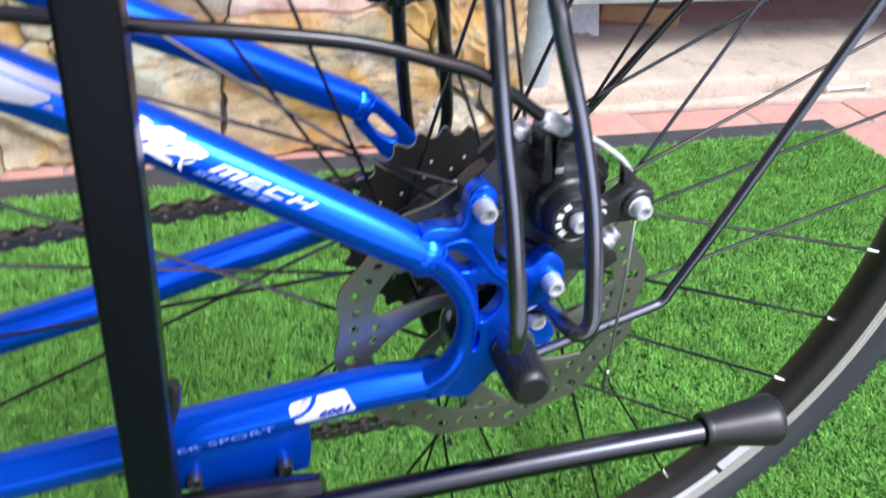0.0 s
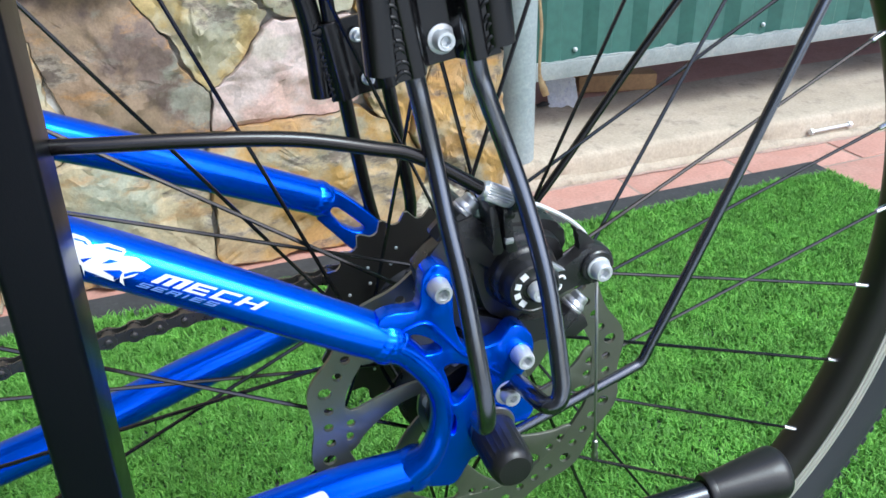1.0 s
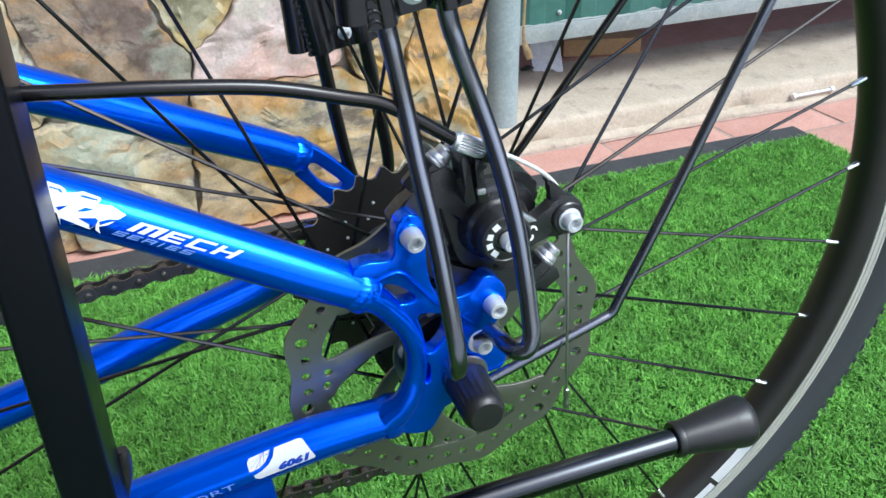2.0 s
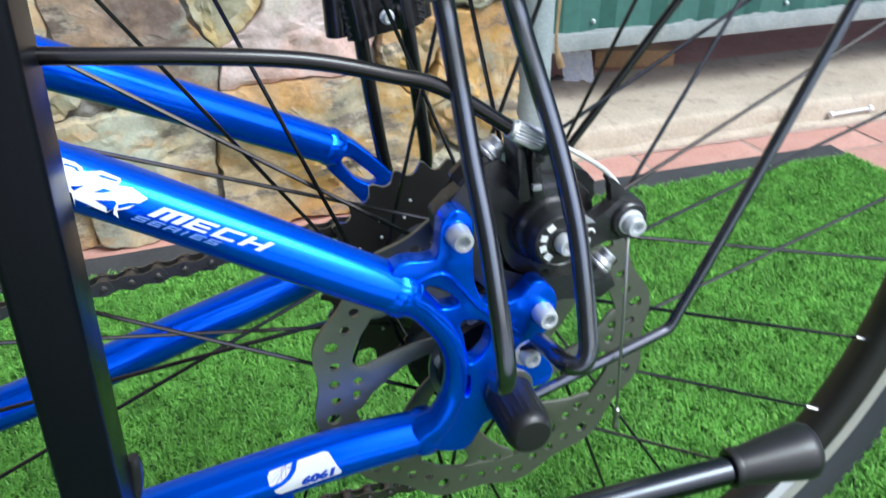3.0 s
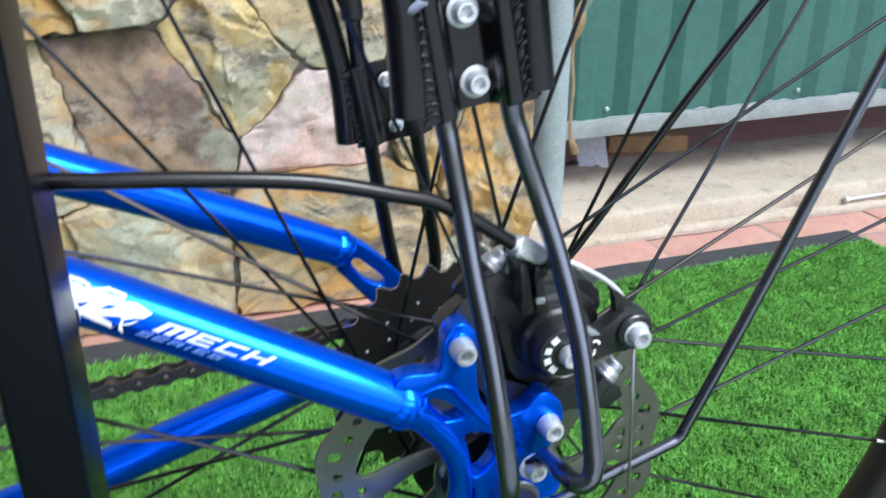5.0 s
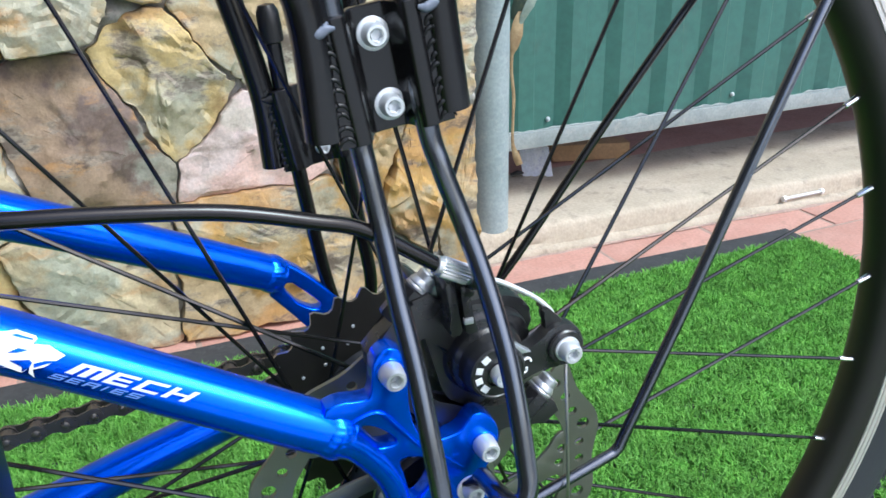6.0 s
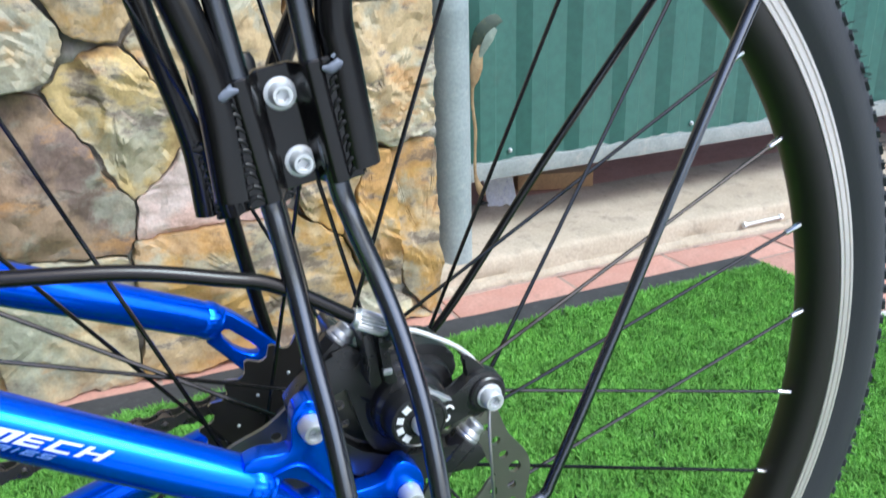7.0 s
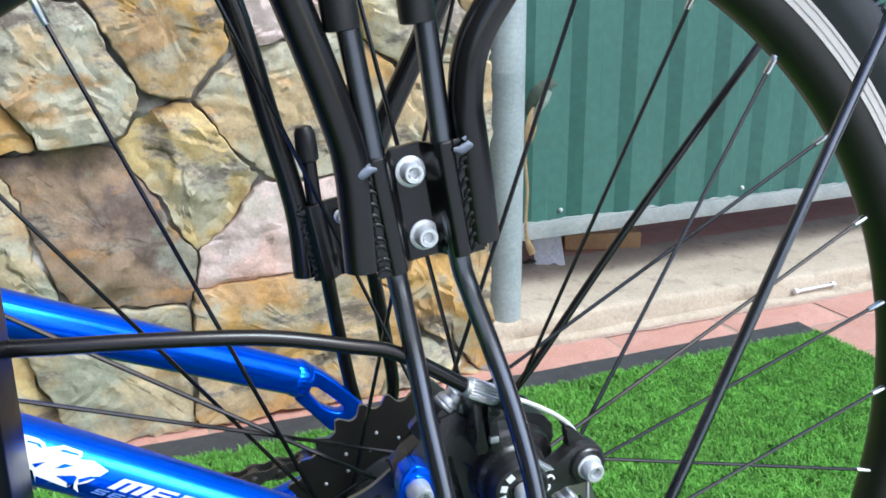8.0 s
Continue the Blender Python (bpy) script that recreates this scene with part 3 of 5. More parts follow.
def stone(k):
    u, z, s, tone = seeds[k]
    c = Vector((u, z))
    poly = [Vector(q) for q in ((-1.0, 0.0), (0.37, 0.0), (0.37, 1.15), (-1.0, 1.15))]
    for j, (u2, z2, s2, _) in enumerate(seeds):
        if j != k:
            o = Vector((u2, z2))
            n = o - c
            d = (o.length_squared - c.length_squared - s2 * s2 + s * s) / 2
            poly = clip(poly, n, d)
            if len(poly) < 3:
                return
    mid = sum(poly, Vector((0, 0))) / len(poly)
    corners.extend(poly)
    # a rounded, jittered outline, then rings rising to a bulged, rough face
    ring = []
    n = len(poly)
    for i in range(n):
        p, q = poly[i], poly[(i + 1) % n]
        m = max(1, int((q - p).length / 0.0065))
        for t in range(m):
            ring.append(p.lerp(q, t / m))
    ring = [(ring[i - 1] + 10 * ring[i] + ring[(i + 1) % len(ring)]) / 12 for i in range(len(ring))]
    bm = bmesh.new()
    proud, ledges = random.uniform(0.004, 0.024), random.uniform(0.001, 0.0048)
    # broken face: the lowest of a few tilted planes
    cuts = []
    for i in range(6):
        q = random.uniform(0, 2 * math.pi)
        slope = random.uniform(0.10, 0.70)
        reach = random.uniform(0.15, 0.9) * s
        cuts.append((Vector((math.cos(q), math.sin(q))) * slope, 0.010 + slope * reach * 0.7))
    cuts.append((Vector((random.uniform(-0.1, 0.1), random.uniform(-0.1, 0.1))), 0.011))
    # where the outline runs once the joint is taken off, and how sharp its edge is
    rim_points = []
    for p in ring:
        away = (p - mid).normalized() if (p - mid).length > 1e-6 else Vector((1, 0))
        gap = 0.0010 + 0.0100 * max(0.0, noise.noise(Vector((p.x * 17, p.y * 17, 3))))
        gap += max(0.011 * pocket(c) * max(0.0, 1 - (c - p).length / 0.030) for c in poly)
        jitter = 0.008 * Vector((noise.noise(Vector((p.x * 16, p.y * 16, 9))), noise.noise(Vector((p.x * 16, p.y * 16, 19)))))
        jitter += 0.0045 * Vector((noise.noise(Vector((p.x * 70, p.y * 70, 9))), noise.noise(Vector((p.x * 70, p.y * 70, 19)))))
        tight = min(1.0, max(0.0, noise.noise(Vector((p.x * 11, p.y * 11, 31))) * 1.6 + 0.55))
        rim_points.append((p - mid - away * gap + jitter, tight))
    grain = Vector((random.uniform(-1, 1), 1.6, 0)).normalized()  # the beds of the sandstone
    rings = []
    inside = [(0.90 - 0.072 * i, 1) for i in range(12)]
    for scale, rise in [(1.0, -0.036), (1.0, -0.004), (0.999, 0.70), (0.990, 0.92), (0.965, 1)] + inside:
        row = []
        for o, tight in rim_points:
            o = o * scale
            q = mid + o
            r = rise
            if rise > 0:
                r = (1 - (1 - rise) * tight) * (proud + max(-0.004, min(d - o.dot(g) for g, d in cuts))) - 0.004 * (1 - rise) * tight
                r += 0.004 * noise.noise(Vector((q.x * 20, q.y * 20, k * 3))) + 0.0022 * noise.noise(Vector((q.x * 60, q.y * 60, k * 5)))
                step = q.dot(grain) * 17 + 2.6 * noise.noise(Vector((q.x * 13, q.y * 13, k * 7))) + 1.1 * noise.noise(Vector((q.x * 34, q.y * 34, k * 9)))
                ledge = step - math.floor(step)
                r += ledges * (min(1.0, ledge / 0.78) if ledge < 0.78 else (1 - ledge) / 0.22)
            row.append(bm.verts.new((q.x, 0.026 - r, max(q.y, -0.008))))
        rings.append(row)
    for a, b in zip(rings, rings[1:]):
        for i in range(len(a)):
            bm.faces.new((a[i], a[(i + 1) % len(a)], b[(i + 1) % len(a)], b[i]))
    bm.faces.new(rings[-1])
    ob = part("stone", bm, M_STONE, stone_wall, smooth=20)
    shade = ob.data.color_attributes.new("tone", "FLOAT_COLOR", "POINT")
    shade.data.foreach_set("color", [*TONES[tone], STAINED[tone]] * len(ob.data.vertices))
    shade = ob.data.color_attributes.new("vein", "FLOAT_COLOR", "POINT")
    shade.data.foreach_set("color", [*VEINS[tone], 1.0] * len(ob.data.vertices))


for k in range(len(seeds)):
    stone(k)
wedges = [(c, pocket(c)) for c in corners if pocket(c) > 0.05]
bm = bmesh.new()
bmesh.ops.create_grid(bm, x_segments=200, y_segments=150, size=0.5)
for v in bm.verts:
    u, z = -1.3 + (v.co.x + 0.5) * 1.67, -0.01 + (v.co.y + 0.5) * 1.2
    fill = max((w * max(0.0, 1 - (c - Vector((u, z))).length / 0.030) for c, w in wedges), default=0.0)
    v.co = Vector((u, 0.038 - 0.024 * fill - 0.024 * max(0.0, noise.noise(Vector((u * 17, z * 17, 3)))) + 0.006 * noise.noise(Vector((u * 60, z * 60, 4))), z))
box(bm, (-6.0, 0.060, -0.01), (0.368, 0.25, 2.7))
part("mortar", bm, M_MORTAR, stone_wall, "pale crumbling mortar", 60)


# ---- the bicycle: rear end ----
bike = thing("bicycle", "blue alloy bicycle with disc brake and black carrier legs", "bicycle")
HUB = Vector((0, 0, 0.35))
NEAR, FAR = -1, 1


def weld(bm, at, axis, r):
    """A rippled weld bead round a tube."""
    ax = Vector(axis).normalized()
    u = ax.orthogonal().normalized()
    v = ax.cross(u)
    n = 96
    rings = []
    for h in (-0.0040, -0.0030, -0.0018, -0.0006, 0.0006, 0.0018, 0.0030, 0.0040):
        row = []
        for k in range(n):
            a = 2 * math.pi * k / n
            w = 1 - (h / 0.0040) ** 2
            ripple = 0.5 + 0.5 * math.cos(24 * a + 2.6 * h / 0.004)
            drift = 0.0009 * math.sin(3 * a + 1) + 0.0005 * math.sin(7 * a)
            row.append(bm.verts.new(Vector(at) + ax * (h + drift) + (r - 0.0003 + w * (0.0007 + 0.00030 * ripple)) * (math.cos(a) * u + math.sin(a) * v)))
        rings.append(row)
    for a, b in zip(rings, rings[1:]):
        for k in range(n):
            bm.faces.new((a[k], a[(k + 1) % n], b[(k + 1) % n], b[k]))


# frame: stays
for s, far in ((NEAR, False), (FAR, True)):
    bm = bmesh.new()
    sweep(bm, [(-0.039, s * 0.0725, 0.4035), (-0.058, s * 0.070, 0.413), (-0.135, s * 0.0565, 0.4515), (-0.186, s * 0.051, 0.4755), (-0.33, s * 0.042, 0.546), (-0.42, s * 0.038, 0.590)], [0.0088, 0.0097, 0.0103, 0.0107, 0.011, 0.011], 24, 8)
    weld(bm, (-0.0440, s * 0.0722, 0.4060), (-0.019, -0.0025 * s, 0.0095), 0.0094)
    seat_stay = part("seat_stay", bm, M_BLUE, bike, "glossy blue seat stay")
    bm = bmesh.new()
    stay = [0.3430, 0.3325, 0.3178, 0.2985, 0.2700, 0.2510] if far else [0.334, 0.3275, 0.3135, 0.2955, 0.268, 0.25]  # the drive side sits a little higher
    sweep(bm, [(x, s * y, z) for (x, y), z in zip(((-0.031, 0.069), (-0.070, 0.065), (-0.127, 0.0595), (-0.20, 0.053), (-0.33, 0.045), (-0.43, 0.04)), stay)], [0.0092, 0.0103, 0.0107, 0.0108, 0.011, 0.011], 24, 8)
    weld(bm, (-0.0345, s * 0.0687, stay[0] - 0.0006), (-0.039, 0, stay[1] - stay[0]), 0.0096)
    chain_stay = part("chain_stay", bm, M_BLUE, bike, "glossy blue chain stay")
    if s == NEAR:
        near_seat_stay, near_chain_stay = seat_stay, chain_stay

# near dropout: a forged plate with windows, a bowed arm, and ears for the brake
Y = -0.074
bm = bmesh.new()
sweep(bm, [(-0.0450, Y, 0.4070), (-0.0360, Y, 0.3985), (-0.0268, Y, 0.3845), (-0.0228, Y, 0.3710), (-0.0236, Y, 0.3570), (-0.0285, Y, 0.3440), (-0.0350, -0.071, 0.3360)], [0.0085, 0.0066, 0.0058, 0.0054, 0.0056, 0.0066, 0.0085], 16, 6, 0.9, (0, 1, 0))
part("dropout", bm, M_BLUE, bike, "bowed blue dropout arm")


def pierced(bm, outline, holes, y0, y1, bevel):
    """A flat plate with windows cut through it, its edges rounded."""
    edges = []
    for loop in (outline, *holes):
        vs = [bm.verts.new((x, y0, z)) for x, z in loop]
        edges += [bm.edges.new((p, q)) for p, q in zip(vs, vs[1:] + vs[:1])]
    bmesh.ops.triangle_fill(bm, use_beauty=True, use_dissolve=False, edges=edges)
    grown = bmesh.ops.extrude_face_region(bm, geom=bm.faces[:])["geom"]
    bmesh.ops.translate(bm, vec=(0, y1 - y0, 0), verts=[g for g in grown if isinstance(g, bmesh.types.BMVert)])
    bmesh.ops.recalc_face_normals(bm, faces=bm.faces[:])
    sharp = [e for e in bm.edges if abs(e.verts[0].co.y - e.verts[1].co.y) < 1e-6 and len(e.link_faces) == 2 and e.calc_face_angle(0.0) > 0.8]
    bmesh.ops.bevel(bm, geom=sharp, offset=bevel, segments=3, affect="EDGES", profile=0.5)


def rounded(loop, times=2):
    """Cuts the corners of a loop."""
    for _ in range(times):
        out = []
        for (x, z), (u, w) in zip(loop, loop[1:] + loop[:1]):
            out += [(x * 0.75 + u * 0.25, z * 0.75 + w * 0.25), (x * 0.25 + u * 0.75, z * 0.25 + w * 0.75)]
        loop = out
    return loop


rim_of_mount = [(-0.049, 0.4185), (-0.0423, 0.4205), (-0.0351, 0.4195), (-0.0310, 0.4200), (-0.0304, 0.4280), (-0.0296, 0.4345), (-0.0260, 0.4380), (-0.0222, 0.4382), (-0.0182, 0.4350), (-0.0174, 0.4290), (-0.0176, 0.4190), (-0.0172, 0.4090), (-0.0144, 0.3999), (-0.0100, 0.3958), (-0.0040, 0.3958), (0.0020, 0.3970), (0.0048, 0.4015), (0.0085, 0.4040), (0.0130, 0.4020), (0.0172, 0.3960), (0.0175, 0.3880), (0.0150, 0.3810), (0.0120, 0.3780), (0.0118, 0.3715), (0.0160, 0.3645), (0.0188, 0.3590), (0.0162, 0.3530), (0.0110, 0.3525), (0.004, 0.352), (0.004, 0.345), (-0.001, 0.338), (-0.0101, 0.3400), (-0.0140, 0.3330), (-0.0175, 0.3270), (-0.0222, 0.3262), (-0.0322, 0.3290), (-0.037, 0.336), (-0.030, 0.343), (-0.0250, 0.354), (-0.0235, 0.3640), (-0.0250, 0.374), (-0.0310, 0.3850), (-0.0390, 0.3950), (-0.048, 0.404)]
windows = [[(-0.0370, 0.4096), (-0.0299, 0.4080), (-0.0215, 0.3995), (-0.0255, 0.3975), (-0.0325, 0.3988)], [(-0.0232, 0.3918), (-0.0130, 0.3902), (-0.0095, 0.3860), (-0.0095, 0.3780), (-0.0150, 0.3704), (-0.0195, 0.3704), (-0.0200, 0.3828)], [(-0.0200, 0.3652), (-0.0174, 0.3652), (-0.0172, 0.3555), (-0.0204, 0.3540)]]
bm = bmesh.new()
pierced(bm, rounded(rim_of_mount, 1), [rounded(w) for w in windows], Y - 0.0035, Y + 0.0050, 0.0008)
# crease from the neck to the lower ear, and a fillet below the upper ear
sweep(bm, [(-0.0440, Y - 0.0030, 0.4085), (-0.0360, Y - 0.0032, 0.4128), (-0.0285, Y - 0.0034, 0.4135), (-0.0220, Y - 0.0034, 0.4060), (-0.0150, Y - 0.0034, 0.3965), (-0.0090, Y - 0.0032, 0.3915), (0.0000, Y - 0.0030, 0.3835), (0.0055, Y - 0.0026, 0.3790)], [0.0012, 0.0011, 0.0011, 0.0011, 0.0011, 0.0010, 0.0008, 0.0005], 8, 5, 0.8, (0, 1, 0))
for c in ((-0.0240, 0.4290), (0.0112, 0.3893)):
    lathe(bm, [(0.003, -0.0040), (0.0050, -0.0040), (0.0054, -0.0036), (0.0056, -0.0030), (0.0056, 0.0060), (0.003, 0.0060)], (c[0], Y, c[1]), (0, 1, 0), 28)
mount = part("brake_mount", bm, M_BLUE, bike, "forged blue dropout plate with two brake ears", 50)
socket_bolt(mount, (-0.0240, -0.0780, 0.4291), (0.03, -1, 0.0), 0.0043, 0.0070)
socket_bolt(mount, (0.0108, -0.0780, 0.3898), (0.03, -1, 0.0), 0.0043, 0.0070)

# far dropout with its long window
bm = bmesh.new()
F = 0.074
outer = [(-0.047, 0.4145), (-0.037, 0.4115), (-0.031, 0.4075), (-0.024, 0.4010), (-0.016, 0.3925), (-0.009, 0.3840), (-0.010, 0.3770), (-0.014, 0.3700), (-0.021, 0.3690), (-0.029, 0.3730), (-0.0385, 0.3850), (-0.046, 0.3940)]
slot = [(-0.0385, 0.3985), (-0.0365, 0.3998), (-0.0340, 0.3993), (-0.0290, 0.3945), (-0.0240, 0.3895), (-0.0203, 0.3853), (-0.0204, 0.3833), (-0.0220, 0.3824), (-0.0243, 0.3828), (-0.0285, 0.3850), (-0.0325, 0.3880), (-0.0375, 0.3950)]
faces = []
for yy in (F - 0.0042, F + 0.0042):
    o = [bm.verts.new((x, yy, z)) for x, z in outer]
    i = [bm.verts.new((x, yy, z)) for x, z in slot]
    faces.append((o, i))
n = len(outer)
for o, i in faces:
    for k in range(n):
        bm.faces.new((o[k], o[(k + 1) % n], i[(k + 1) % n], i[k]))
for k in range(n):
    for c in (0, 1):
        bm.faces.new((faces[0][c][k], faces[1][c][k], faces[1][c][(k + 1) % n], faces[0][c][(k + 1) % n]))
bmesh.ops.recalc_face_normals(bm, faces=bm.faces[:])
bmesh.ops.bevel(bm, geom=[e for e in bm.edges if abs(e.verts[0].co.y - e.verts[1].co.y) < 1e-6 and e.calc_face_angle(0.0) > 0.8], offset=0.0018, segments=3, affect="EDGES", profile=0.6)
sweep(bm, [(-0.015, F, 0.376), (-0.008, F, 0.353), (-0.02, F, 0.345), (-0.036, 0.07, 0.3415)], [0.005, 0.006, 0.006, 0.008], 12, 5, 1.0, (0, 1, 0))
part("dropout", bm, M_BLUE, bike, "blue drive-side dropout with a long window")

# tyre
bm = bmesh.new()
prof = [(0.2990, -0.0105), (0.3045, -0.0133), (0.3085, -0.0165), (0.3135, -0.0183), (0.3185, -0.0186), (0.3230, -0.0172), (0.3272, -0.0138), (0.3300, -0.0075), (0.3308, 0)]
prof += [(r, -y) for r, y in prof[-2::-1]]
lathe(bm, [*prof, (0.304, 0.006), (0.304, -0.006)], HUB, (0, 1, 0), 160, True)
tyre = part("tyre", bm, M_TYRE, bike, "black knobbly mountain bike tyre", 60)
bm = bmesh.new()
for k in range(208):
    a0 = 2 * math.pi * k / 208
    for y, r, da in ((-0.0155, 0.3252, 0.0), (-0.0060, 0.3302, 0.5), (0.0060, 0.3302, 0.0), (0.0155, 0.3252, 0.5)):
        a = a0 + da * 2 * math.pi / 208
        up = Vector((math.cos(a), 0, math.sin(a)))
        n = (up + Vector((0, y * 60, 0))).normalized()
        t = Vector((-math.sin(a), 0, math.cos(a)))
        b = n.cross(t)
        m = Matrix((t, b, n)).transposed().to_4x4()
        m.translation = HUB + up * r + Vector((0, y, 0))
        w = 0.0020 + 0.0006 * (k % 2)
        box(bm, (-w, -0.0021, -0.002), (w, 0.0021, 0.0013), 0.0, m)
part("tread", bm, M_TYRE, tyre, "rows of small square tread knobs", 0)
bm = bmesh.new()
rng = np.random.default_rng(3)
for k in range(420):
    a, y = rng.uniform(0, 2 * math.pi), rng.choice([-1, 1], p=[0.75, 0.25]) * rng.uniform(0.0135, 0.0180)
    r = 0.3275 - (abs(y) - 0.0135) * 1.1
    up = Vector((math.cos(a), 0, math.sin(a)))
    p = HUB + up * r + Vector((0, y, 0))
    d = up * 0.5 + Vector((0, np.sign(y), 0)) + Vector(rng.normal(0, 0.25, 3))
    sweep(bm, [p, p + d.normalized() * rng.uniform(0.003, 0.0055)], [0.00032, 0.00018], 4, 1)
tagged(part("moulding_hair", bm, M_TYRE, tyre, "fine rubber moulding hairs"), kind="stuff")

# rim with machined band
bm = bmesh.new()
prof = [(0.2806, 0.0), (0.2812, -0.005), (0.2838, -0.0095), (0.2892, -0.0122), (0.2945, -0.0131), (0.2949, -0.0129), (0.3035, -0.0112), (0.3048, -0.0108), (0.3048, -0.0100), (0.296, -0.009)]
prof += [(r, -y) for r, y in prof[::-1][:-1]]
lathe(bm, prof, HUB, (0, 1, 0), 160, True)
rim = part("rim", bm, M_RIM, bike, "deep black alloy rim")
for s in (NEAR, FAR):
    bm = bmesh.new()
    prof = []
    for r0, w in ((0.2950, 0.0022), (0.2979, 0.0029), (0.3015, 0.0018)):
        f = lambda r: 0.0134 + (r - 0.2950) * 0.06
        prof += [(r0, f(r0) - 0.0008), (r0 + 0.0002, f(r0)), (r0 + w - 0.0002, f(r0 + w)), (r0 + w, f(r0 + w) - 0.0008)]
    lathe(bm, [(r, s * y) for r, y in prof], HUB, (0, 1, 0), 160)
    part("brake_track", bm, M_TRACK, rim, "bright machined band with two fine grooves", 20)

# hub shell and axle
bm = bmesh.new()
lathe(bm, [(0.006, -0.066), (0.0095, -0.066), (0.0095, -0.058), (0.024, -0.0565), (0.024, -0.050), (0.017, -0.047), (0.017, -0.040), (0.0315, -0.0385), (0.0335, -0.0365), (0.0315, -0.0345), (0.018, -0.031), (0.0165, -0.006), (0.018, 0.016), (0.0315, 0.0195), (0.0335, 0.0215), (0.0315, 0.0235), (0.018, 0.026), (0.017, 0.060), (0.009, 0.062), (0.009, 0.069), (0.005, 0.069)], HUB, (0, 1, 0), 40)
hub = part("hub", bm, M_MATT, bike, "black disc hub")
bm = bmesh.new()
lathe(bm, [(0.0, -0.084), (0.0048, -0.084), (0.0048, 0.084), (0, 0.084)], HUB, (0, 1, 0), 16)
lathe(bm, [(0.0045, -0.082), (0.0088, -0.082), (0.0092, -0.0785), (0.0045, -0.0785)], HUB, (0, 1, 0), 6)
lathe(bm, [(0.005, 0.079), (0.0088, 0.079), (0.0092, 0.084), (0.005, 0.086)], HUB, (0, 1, 0), 6)
part("axle", bm, M_STEEL, hub, "threaded steel axle with its nuts")

# spokes laced three-cross, odd ones to the far flange
for k in range(32):
    th = radians(5.75 + 11.25 * k)
    yf = -0.0365 if k % 2 == 0 else 0.0215
    side = -1 if k % 4 < 2 else 1
    be = th + side * radians(69)
    rimp = HUB + Vector((0.2823 * math.cos(th), 0, 0.2823 * math.sin(th)))
    hubp = HUB + Vector((0.031 * math.cos(be), yf, 0.031 * math.sin(be)))
    out = (k // 2) % 2 == 0
    hubp.y += (0.0022 if out else -0.0022) * (1 if yf < 0 else -1)
    d = (rimp - hubp).normalized()
    bm = bmesh.new()
    sweep(bm, [hubp, rimp], 0.00095, 6, 1)
    sweep(bm, [hubp, hubp + Vector((0, (-0.004 if out else 0.004) * (1 if yf < 0 else -1), 0))], [0.001, 0.0016], 6, 1)
    part("spoke", bm, M_SPOKE, hub)
    bm = bmesh.new()
    lathe(bm, [(0.0, -0.0108), (0.0012, -0.0108), (0.0016, -0.0103), (0.0017, -0.001), (0.0021, 0.0), (0.0021, 0.001)], rimp - d * 0.0005, d, 8)
    part("nipple", bm, M_BRIGHT, rim)

# disc rotor: scalloped ring with holes, on six raked arms
def holed_ring(bm, ro, ri, holes, y, thick, phase):
    """A flat ring, cut into sectors of one hole each, and given thickness."""
    n = len(holes)
    step = 2 * math.pi / n
    for k, (rc, w) in enumerate(holes):
        a0 = phase + k * step
        edge = []
        m = 5
        for i in range(m):
            a = a0 - step / 2 + step * i / m
            edge.append((ri(a), a))
        for i in range(4):
            a = a0 + step / 2
            edge.append((ri(a) + (ro(a) - ri(a)) * i / 4, a))
        for i in range(m):
            a = a0 + step / 2 - step * i / m
            edge.append((ro(a), a))
        for i in range(4):
            a = a0 - step / 2
            edge.append((ro(a) + (ri(a) - ro(a)) * i / 4, a))
        pts = [(r * math.cos(a), r * math.sin(a)) for r, a in edge]
        cx, cz = rc * math.cos(a0), rc * math.sin(a0)
        angs = [math.atan2(p[1] - cz, p[0] - cx) for p in pts]
        ring = [(cx + w * math.cos(a), cz + w * math.sin(a)) for a in angs]
        layers = []
        for yy in (y - thick / 2, y + thick / 2):
            layers.append(([bm.verts.new((p[0], yy, p[1])) for p in pts], [bm.verts.new((p[0], yy, p[1])) for p in ring]))
        L = len(pts)
        for (o, i_), flip in zip(layers, (False, True)):
            for q in range(L):
                f = (o[q], o[(q + 1) % L], i_[(q + 1) % L], i_[q])
                bm.faces.new(f[::-1] if flip else f)
        (o0, i0), (o1, i1) = layers
        for q in range(L):
            bm.faces.new((i0[q], i0[(q + 1) % L], i1[(q + 1) % L], i1[q]))
            if q < m or m + 4 <= q < 2 * m + 4:
                bm.faces.new((o0[(q + 1) % L], o0[q], o1[q], o1[(q + 1) % L]))
    bmesh.ops.translate(bm, vec=HUB, verts=bm.verts[:])
    bmesh.ops.remove_doubles(bm, verts=bm.verts[:], dist=0.00005)


YR = -0.0505
bm = bmesh.new()
LOBE = radians(13.5)  # twelve shallow lobes, the largest hole in each
holed_ring(bm, lambda a: 0.0763 + 0.0019 * math.cos(12 * (a - LOBE)), lambda a: 0.0606 + 0.0006 * math.cos(12 * (a - LOBE)), [(0.0708, 0.0030) if k % 4 == 0 else (0.0678, 0.0022) for k in range(48)], YR, 0.0019, LOBE)
rotor_part = part("disc_rotor", bm, M_ROTOR, bike, "wavy steel brake disc drilled with rows of holes", 30)


def polar(r, degrees):
    return HUB.x + r * math.cos(radians(degrees)), HUB.z + r * math.sin(radians(degrees))


